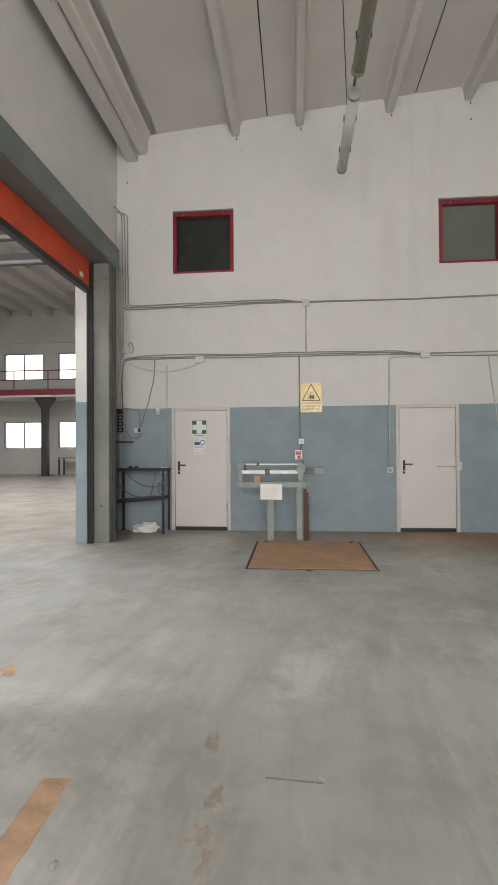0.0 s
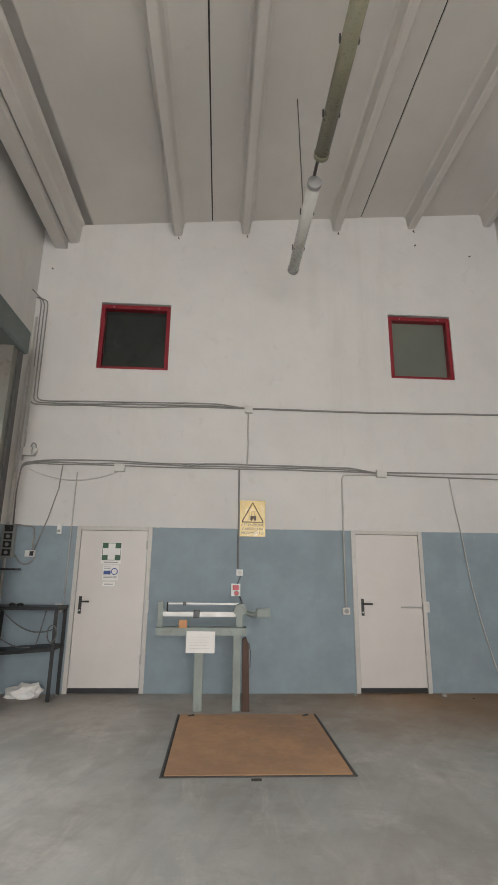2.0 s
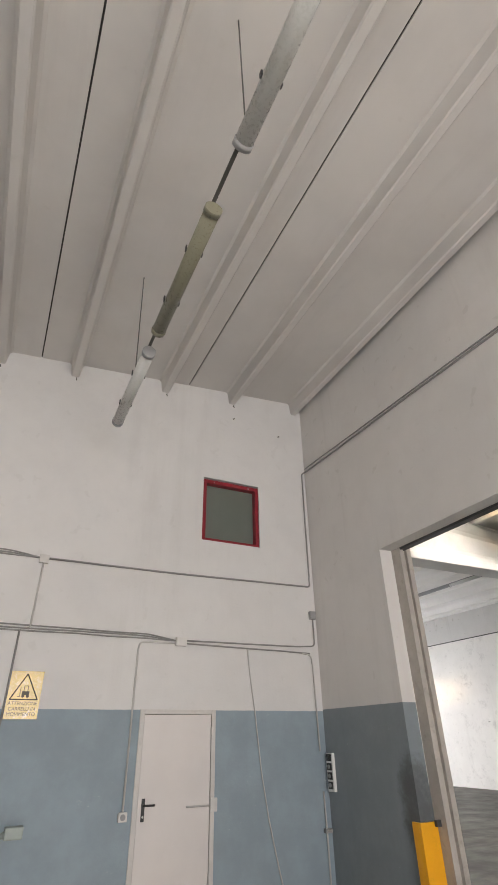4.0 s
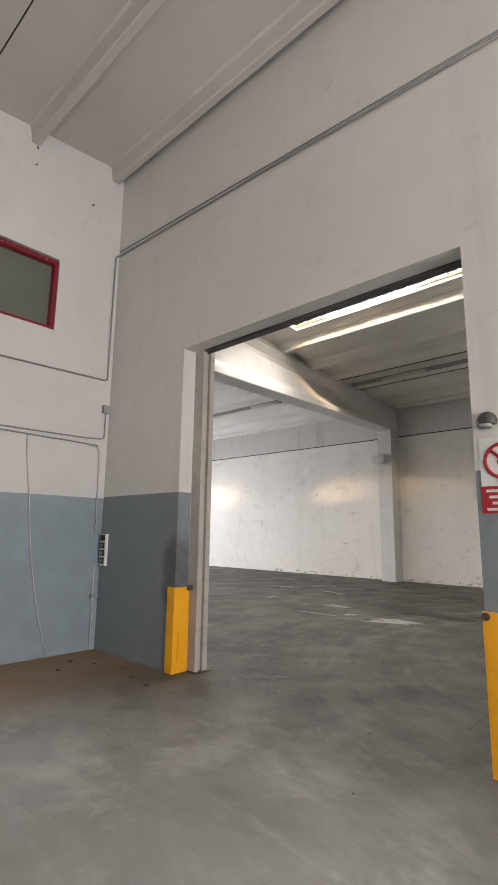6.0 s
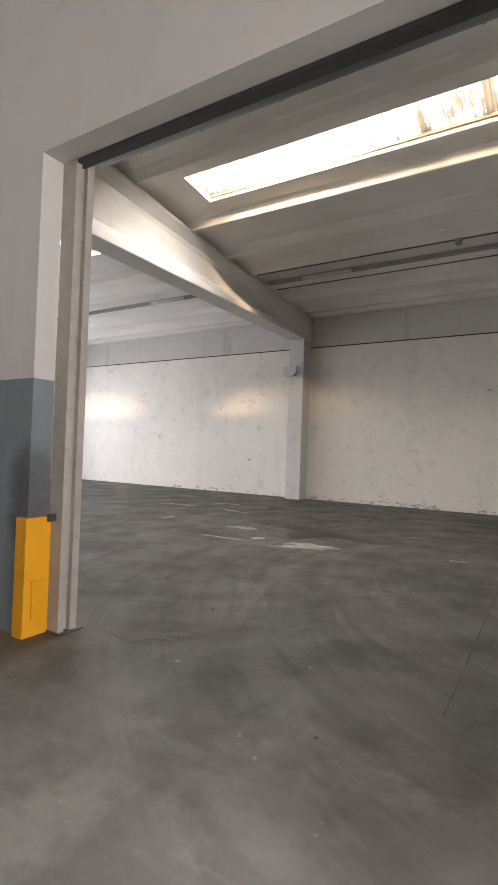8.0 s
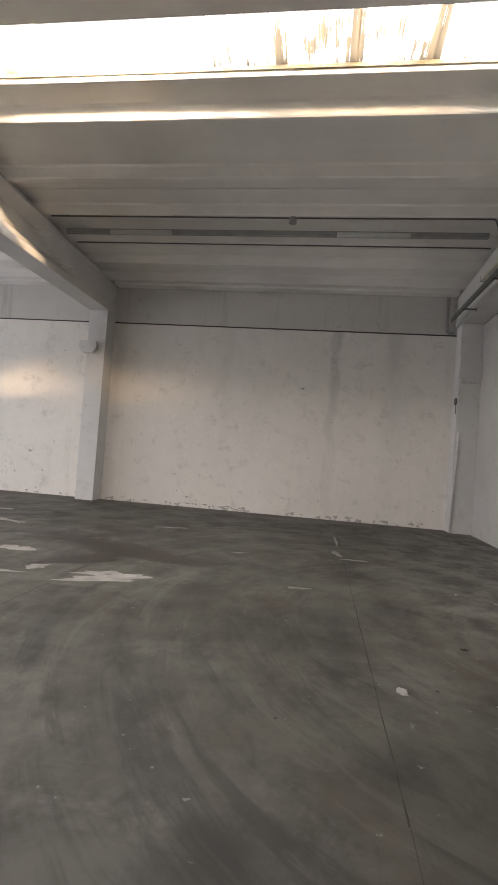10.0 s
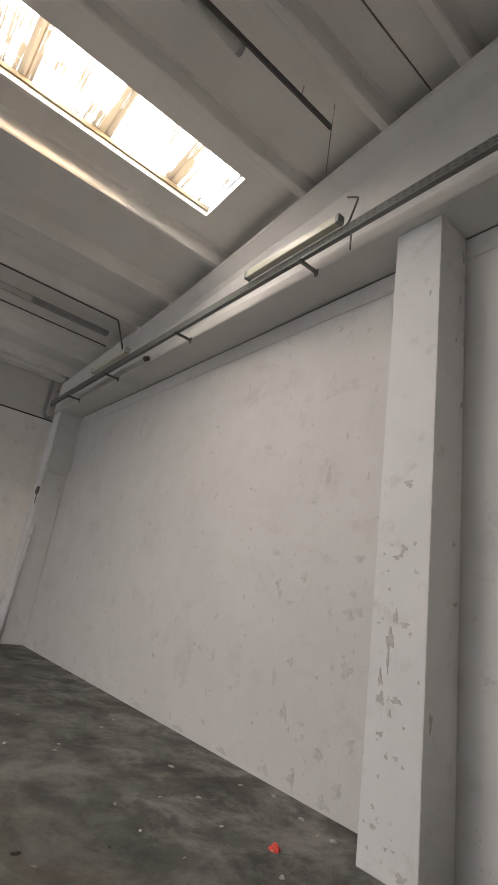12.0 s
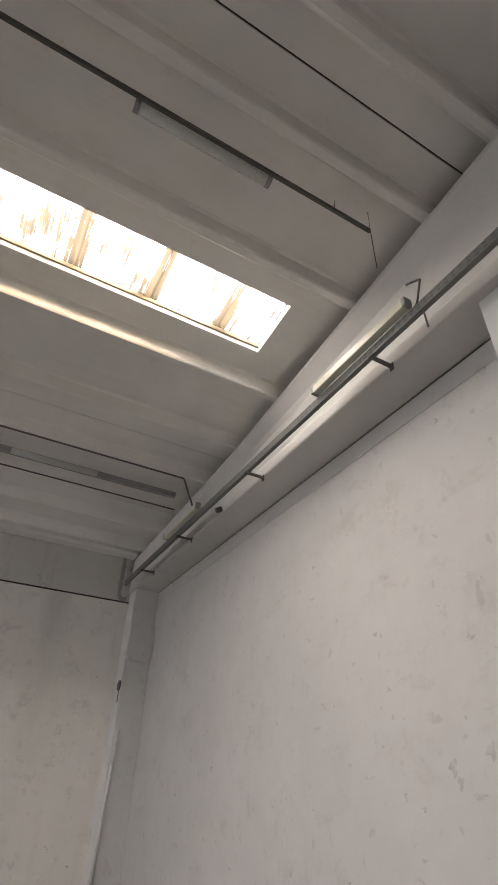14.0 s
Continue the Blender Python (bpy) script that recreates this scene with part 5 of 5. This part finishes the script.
# cable tray with lamps along the side wall
TY, TZ = 2.28, 5.45
t = thing("cable_tray", (0, TY, TZ), "perforated galvanised cable tray with lamps along the beam", "cable tray")
bm = slab(B(), [(0.006, 0.0), (0.006, 0.11), (-0.05, 0.11), (-0.05, 0.106), (0.0, 0.106), (0.0, 0.004), (-0.05, 0.004), (-0.05, 0.0)], (7.45, 18.62), "x")
part("channel", bm, M_TRAY, t)
for k in range(46):
    x = 7.6 + 0.085 * k
    for z in (0.035, 0.075):
        part("slot", box(B(), x, x + 0.035, 0.006, 0.0072, z, z + 0.010), M_BLACK, t)
for x in (7.69, 10.09, 12.79, 15.39, 17.4):
    t2 = thing("tray_bracket", (x, TY, TZ - 0.002), "short steel bracket that carries the cable tray", "bracket", "tray brackets")
    part("arm", box(B(), -0.02, 0.02, -0.275, 0.03, -0.03, 0.0, 0.003), M_ROD, t2)
    part("foot", box(B(), -0.03, 0.03, -0.275, -0.268, -0.07, 0.03, 0.002), M_ROD, t2)
for x0, x1 in ((9.46, 11.03), (14.40, 15.95)):
    t2 = thing("fluorescent_lamp", (x0, TY + 0.055, TZ + 0.12), "yellowed box-shaped fluorescent lamp on the cable tray", "lamp", "lamps on the cable tray")
    L = x1 - x0
    part("diffuser", box(B(), 0.03, L - 0.03, -0.045, 0.045, -0.008, 0.095, 0.02), M_PRISM, t2)
    for a in (0, L - 0.05):
        part("end_cap", box(B(), a, a + 0.05, -0.05, 0.05, -0.009, 0.10, 0.015), M_GREY, t2)
t2 = thing("tray_hanger", (9.40, TY - 0.02, TZ + 0.09), "dark bent hanger rod above the tray", "rod")
part("rod", tube(B(), bent([(0.06, 0.02, 0.0), (0.02, 0.0, 0.06), (-0.03, -0.06, 0.40), (0.08, -0.08, 0.49), (0.17, -0.10, 0.56)], 0.02), 0.012, 6), M_ROD, t2)
part("stub", tube(B(), [(-0.02, 0.0, -0.02), (-0.02, -0.02, -0.30)], 0.010, 6), M_ROD, t2)
run("beam_conduit", [bent([(15.10, 11.5, zhall(15.1) - 0.235), (15.12, 6.2, zhall(15.1) - 0.235), (15.1, 2.40, zhall(15.1) - 0.235), (14.7, 2.32, 5.72)], 0.05)], 0.016, M_ROD, "dark conduit across the ceiling to the tray", "conduit")
run("beam_conduit", [[(16.30, 11.5, zhall(16.3) - 0.235), (16.29, 7.0, zhall(16.3) - 0.24), (16.30, 2.1, zhall(16.3) - 0.235)]], 0.014, M_ROD, "dark conduit under a roof rib", "conduit")
t2 = thing("ceiling_box", (15.12, 6.27, zhall(15.12) - 0.29), "round grey junction box under the ceiling", "junction box")
part("case", tube(B(), [(0, 0, -0.05), (0, 0, 0.06)], 0.075, 14), M_GREY, t2)
t2 = thing("spot_bracket", (14.13, 2.03, 5.51), "small dark fitting under the beam flange", "bracket")
part("body", tube(B(), [(0, 0, 0), (0.02, 0.08, -0.05)], 0.045, 10), M_STEELDK, t2)

# lamp rails under the roof ribs
def lamp_rail(x, y0, y1, lamps, z, k=0.022):
    t = thing("lamp_rail", (x, y0, z), "dark steel lamp rail under the hall roof", "rail", "hall lamp rails")
    part("rail", box(B(), -k, k, 0, y1 - y0, -0.02, 0.03 + k, 0.004), M_GREY if k > 0.03 else M_ROD, t)
    for a, b in lamps:
        t2 = thing("fluorescent_lamp", (x + (0.08 if k < 0.03 else -0.10), a, z - 0.02), "dusty pale fluorescent lamp under the roof", "lamp", "hall ceiling lamps")
        part("diffuser", tube(B(), [(0, 0.04, 0), (0, b - a - 0.04, 0)], 0.055, 14), M_TUBE, t2)
        for c in (0, b - a - 0.05):
            part("end_cap", tube(B(), [(0, c, 0), (0, c + 0.05, 0)], 0.06, 14), M_GREY, t2)


lamp_rail(9.62, 2.50, 11.2, [(3.75, 5.20), (7.9, 9.4)], 6.86, 0.015)
lamp_rail(15.80, 2.30, 11.5, [(3.82, 5.42), (8.91, 10.44)], 6.42, 0.05)
lamp_rail(15.80, 12.6, 22.5, [(14.5, 16.0), (18.9, 20.4)], 6.42, 0.05)
run("hanger_wire", [[(9.60, 2.50, zhall(9.6)), (9.61, 2.50, 6.88), (9.64, 2.47, 6.25)], [(9.60, 3.0, 6.88), (9.58, 3.0, 6.99)]], 0.005, M_ROD, "thin wires that hang the lamp rail", "wire", "hall wires")

# floor: saw-cut joints, spills, damp, crumbs
bm = B()
rnd = random.Random(3)
for (xa, xb, y) in ((6.6, 18.4, 4.89), (6.6, 11.8, 8.38)):
    x = xa
    while x < xb:
        L = rnd.uniform(0.25, 0.8)
        if rnd.random() < 0.93:
            w = rnd.uniform(0.0018, 0.0055)
            o = rnd.uniform(-0.006, 0.006)
            slab(bm, [(x, y - w + o), (min(xb, x + L), y - w - o), (min(xb, x + L), y + w - o), (x, y + w + o)], (0.0005, 0.002), "z")
        x += L
tagged(obj("floor_joint", bm, M_SAWCUT), "dark crumbling saw-cut joints in the floor", "floor joint", kind="structure")


def blot(name, x, y, w, h, rot, material, seed, label, category, thick=0.003, n=22, ragged=0.35):
    rnd = random.Random(seed)
    ph = [rnd.uniform(0, 6.28) for _ in range(4)]
    pts = []
    for k in range(n):
        a = 2 * math.pi * k / n
        r = 0.5 * (1 + ragged * 0.6 * math.sin(2 * a + ph[0]) + ragged * 0.5 * math.sin(5 * a + ph[1]) + ragged * 0.4 * rnd.uniform(-1, 1))
        u, v = w * r * math.cos(a), h * r * math.sin(a)
        pts.append((x + u * math.cos(rot) - v * math.sin(rot), y + u * math.sin(rot) + v * math.cos(rot)))
    z0 = 0.0004 + 0.0002 * (seed % 9)
    return tagged(obj(name, slab(B(), pts, (z0, z0 + thick), "z"), material), label, category, "floor marks")


for i, (x, y, w, h, r) in enumerate(((11.05, 7.85, 0.30, 1.15, 0.42), (11.22, 8.05, 0.22, 0.55, 0.2), (11.20, 8.92, 0.22, 0.28, 0.0), (10.84, 9.40, 0.10, 1.05, 0.10), (12.07, 9.76, 0.34, 0.5, 0.4), (14.45, 13.3, 0.22, 1.4, 0.1), (14.32, 11.45, 0.18, 0.95, -0.42), (12.2, 11.85, 0.45, 0.13, 0.2),
                                     (15.6, 12.6, 0.3, 0.7, 0.3), (11.56, 5.55, 0.10, 0.24, 0.3), (15.6, 4.95, 0.9, 0.07, 0.0), (14.2, 4.98, 0.5, 0.12, 0.1), (13.75, 4.72, 0.10, 0.40, 0.1), (15.3, 8.3, 0.10, 0.5, 0.3), (13.4, 6.6, 0.08, 0.35, 0.2))):
    blot("pale_spill", x, y, w, h, r, M_PUDDLE, 11 + i, "pale dried spill on the concrete floor", "spill", 0.003, 22, 0.5)
for i, (x, y, w, h, r) in enumerate(((12.7, 8.2, 1.2, 1.6, 0.2), (13.2, 9.4, 0.8, 1.3, 0.4), (11.9, 8.6, 0.8, 0.8, 0.3), (13.5, 10.3, 0.5, 1.2, 0.3), (15.4, 11.6, 0.7, 1.0, 0.3), (12.45, 6.95, 0.35, 0.9, 0.2), (14.9, 8.5, 0.6, 0.6, 0.3), (16.3, 6.5, 0.6, 1.7, 0.2), (14.6, 5.5, 0.4, 1.0, 0.1), (18.6, 5.4, 0.8, 3.4, 0.05), (7.25, 7.9, 0.16, 0.5, 0.3), (6.5, 7.2, 0.25, 0.5, 0.5))):
    blot("damp_patch", x, y, w, h, r, M_DAMP, 31 + i, "dark damp stain on the concrete floor", "stain", 0.0012, 30, 0.55)


def strip(name, x, y, w, L, rot, material, seed, label, category, group="floor marks"):
    """A straight painted or rubbed strip with ragged edges."""
    rnd = random.Random(seed)
    n = max(6, int(L / 0.04))
    a = [(-w / 2 + rnd.uniform(-0.05, 0.05) * w, L * (k / n - 0.5)) for k in range(n + 1)]
    b = [(w / 2 + rnd.uniform(-0.05, 0.05) * w, L * (k / n - 0.5)) for k in range(n, -1, -1)]
    c, d = math.cos(rot), math.sin(rot)
    z0 = 0.0004 + 0.0002 * (seed % 7)
    bm = slab(B(), [(x + u * c - v * d, y + u * d + v * c) for u, v in a + b], (z0, z0 + 0.0008), "z")
    return tagged(obj(name, bm, material), label, category, group)


strip("paint_mark", 0.53, 2.95, 0.115, 0.72, 0.04, M_MARK, 52, "worn orange painted line on the floor", "floor marking")
strip("floor_crack", 1.50, 3.375, 0.010, 0.24, 1.50, M_TYRE, 55, "short dark crack in the concrete floor", "crack")
for i, (x, y, w, h, r) in enumerate(((1.12, 3.62, 0.05, 0.30, 0.05), (1.19, 3.25, 0.06, 0.16, 0.2), (1.17, 3.06, 0.07, 0.12, 0.1), (1.205, 2.93, 0.05, 0.14, 0.0), (1.24, 2.80, 0.06, 0.12, 0.3))):
    blot("brown_stain", x, y, w, h, r, M_DRIP, 71 + i, "faint brown drip stain on the concrete floor", "stain", 0.0008, 24, 0.6)
blot("paint_mark", -0.27, 4.27, 0.10, 0.16, 0.4, M_MARK, 53, "worn orange paint mark on the floor", "floor marking", 0.001, 16, 0.4)


def crumb(name, x, y, s, material, seed, label, category="debris", flat_k=0.35):
    rnd = random.Random(seed)
    bm = B()
    bmesh.ops.create_icosphere(bm, subdivisions=2, radius=s)
    off = Vector((seed * 1.7, seed * 0.9, 0))
    for v in bm.verts:
        c = v.co * (2.2 / s)
        k = 0.75 + 0.7 * noise.noise(c + off)
        v.co = Vector((v.co.x * k * 1.2, v.co.y * k * 0.7, max(0.0, (v.co.z * k + s * 0.35) * flat_k * (1 + 0.8 * noise.noise(c * 1.7 - off)))))
    ob = tagged(obj(name, bm, material), label, category, "floor debris")
    ob.matrix_basis = pose(x, y, 0.0005, 0, 0, rnd.uniform(0, 360))
    return ob


crumb("paper_scrap", 8.94, 4.70, 0.052, M_SCRAP, 1, "crumpled white paper scrap on the floor", "paper", 0.6)
crumb("red_scrap", 9.46, 2.31, 0.065, M_REDPLASTIC, 2, "broken red plastic piece on the floor", "plastic piece", 0.5)
for i, (x, y, s) in enumerate(((8.94, 4.04, 0.030), (9.38, 1.76, 0.05), (9.15, 2.53, 0.045), (10.23, 1.60, 0.06), (9.77, 1.71, 0.06), (12.10, 3.51, 0.04), (11.99, 3.00, 0.03), (11.14, 2.16, 0.05), (10.54, 1.75, 0.04), (11.82, 3.10, 0.03), (10.50, 3.08, 0.035), (10.52, 2.65, 0.03), (10.41, 2.33, 0.04), (9.89, 2.47, 0.035), (10.04, 3.10, 0.025), (8.90, 3.05, 0.035), (8.79, 2.71, 0.03), (8.93, 3.16, 0.02),
                               (12.5, 2.3, 0.045), (13.1, 3.1, 0.03), (9.6, 3.0, 0.022), (8.4, 3.7, 0.02), (11.54, 5.5, 0.03), (12.8, 2.0, 0.04), (9.5, 1.8, 0.03), (3.12, 9.62, 0.07), (-0.65, 9.62, 0.07), (4.27, 9.56, 0.08), (1.62, 3.39, 0.03), (0.91, 3.02, 0.014), (0.71, 2.89, 0.03), (2.55, 4.4, 0.014), (2.2, 3.1, 0.012), (3.1, 5.5, 0.018))):
    crumb("plaster_crumb", x, y, s * 0.7, M_DEBRIS, 60 + i, "small crumb of white plaster on the floor")
for i, (x, y, s) in enumerate(((10.02, 3.98, 0.035), (9.06, 4.43, 0.02), (8.35, 5.57, 0.018), (9.9, 3.4, 0.02), (5.45, 8.19, 0.03), (5.39, 7.81, 0.035), (4.84, 8.04, 0.02), (5.46, 9.0, 0.03), (4.99, 9.01, 0.03), (5.3, 9.3, 0.04), (5.6, 8.6, 0.03), (4.6, 9.45, 0.02), (4.99, 5.02, 0.014), (5.93, 5.44, 0.018), (7.39, 7.19, 0.025))):
    crumb("dark_crumb", x, y, s, M_DARKDEBRIS, 90 + i, "small dark crumb on the floor")

# ---------------------------------------------------------------- side hall beyond the shutter
k = 0
for x in (-22.5, -19.2, -15.95, -12.55, -9.0, -5.6):
    for z in (1.55, 5.65):
        k += 1
        t = tagged(new(f"window_{k + 2}"), "wide two-pane window with bright daylight", "window", "side hall windows", "structure")
        t.matrix_basis = pose(x, 29.93, z)
        for a, b, c, d in ((0.003, 0.06, 0.003, 1.597), (2.44, 2.497, 0.003, 1.597), (1.22, 1.28, 0.06, 1.54), (0.06, 2.44, 0.003, 0.06), (0.06, 2.44, 1.54, 1.597)):
            part("window_frame", box(B(), a, b, 0.02, 0.10, c, d), M_GREY, t)
        for a, b in ((0.06, 1.22), (1.28, 2.44)):
            p = part("pane", box(B(), a, b, 0.055, 0.061, 0.06, 1.54), M_PANE, t)
            p.visible_shadow = False
bm = box(B(), -40, 10, 40.0, 40.1, 0.1, 16)
M_SKY = bpy.data.materials.new("overcast_glow")
M_SKY.use_nodes = True
em = M_SKY.node_tree.nodes.new("ShaderNodeEmission")
em.inputs["Color"].default_value, em.inputs["Strength"].default_value = (1.0, 0.98, 0.97, 1), 2.5
M_SKY.node_tree.links.new(em.outputs[0], M_SKY.node_tree.nodes["Material Output"].inputs[0])
struct("backdrop", bm, M_SKY, "plain bright overcast sky beyond the windows", "sky")
bm = box(B(), -23.9, -2.0, 27.4, 29.88, 4.35, 4.75)
struct("mezzanine_floor", bm, M_CEIL2, "grey steel mezzanine floor along the far wall", "mezzanine")
M_RAIL = paint("red_rail_paint", (0.28, 0.05, 0.06), rough=0.5)
t = thing("mezzanine_railing", (-23.8, 27.42, 4.751), "dull red steel railing on the mezzanine edge", "railing")
part("kick_board", box(B(), 0, 21.8, -0.03, 0.0, -0.30, 0.02), M_RAIL, t)
for z in (0.55, 1.05):
    part("handrail", tube(B(), [(0, 0, z), (21.8, 0, z)], 0.03, 8), M_RAIL, t)
for i in range(12):
    part("post", tube(B(), [(0.2 + 1.95 * i, 0, 0.02), (0.2 + 1.95 * i, 0, 1.05)], 0.03, 8), M_RAIL, t)
for x in (-17.25, -12.25, -7.25):
    t = thing("steel_column", (x, 27.8, 0), "dark steel column under the mezzanine", "column", "mezzanine columns")
    part("shaft", box(B(), -0.16, 0.16, -0.16, 0.16, 0, 4.1, 0.01), M_STEELDK, t)
    part("head", slab(B(), [(-0.16, 3.7), (-0.6, 4.34), (0.6, 4.34), (0.16, 3.7)], (-0.15, 0.15), "y"), M_STEELDK, t)
    part("foot", box(B(), -0.28, 0.28, -0.28, 0.28, 0, 0.03), M_STEELDK, t)
t = thing("steel_frame", (-11.9, 28.6, 0), "low steel frame standing by the far wall", "steel frame")
for a, b in ((0, 0), (1.5, 0), (0, 0.6), (1.5, 0.6)):
    part("leg", box(B(), a, a + 0.07, b, b + 0.07, 0, 0.95), M_STEELDK, t)
part("top", box(B(), -0.02, 1.6, -0.02, 0.7, 0.95, 1.03), M_GREY, t)
bm = box(B(), -23.9, XL - 0.2, 29.75, 29.89, 7.85, 8.15)
struct("trim_side_hall", bm, M_WALL, "pale string course above the windows", "trim")
# raised sectional door tracks just inside the side hall
for i, (yo, lb) in enumerate(((8.0, "dark raised door track under the side hall ceiling"), (7.2, "dark raised door track under the side hall ceiling"))):
    t = thing("door_track", (XL - 0.25, yo, 4.02), lb, "door track", "door tracks")
    part("rail", box(B(), -4.0, 0, -0.06, 0.06, 0, 0.14, 0.006), M_STEELDK, t)
    part("edge", box(B(), -4.0, 0, -0.10, -0.062, -0.02, 0.02), M_GREY, t)
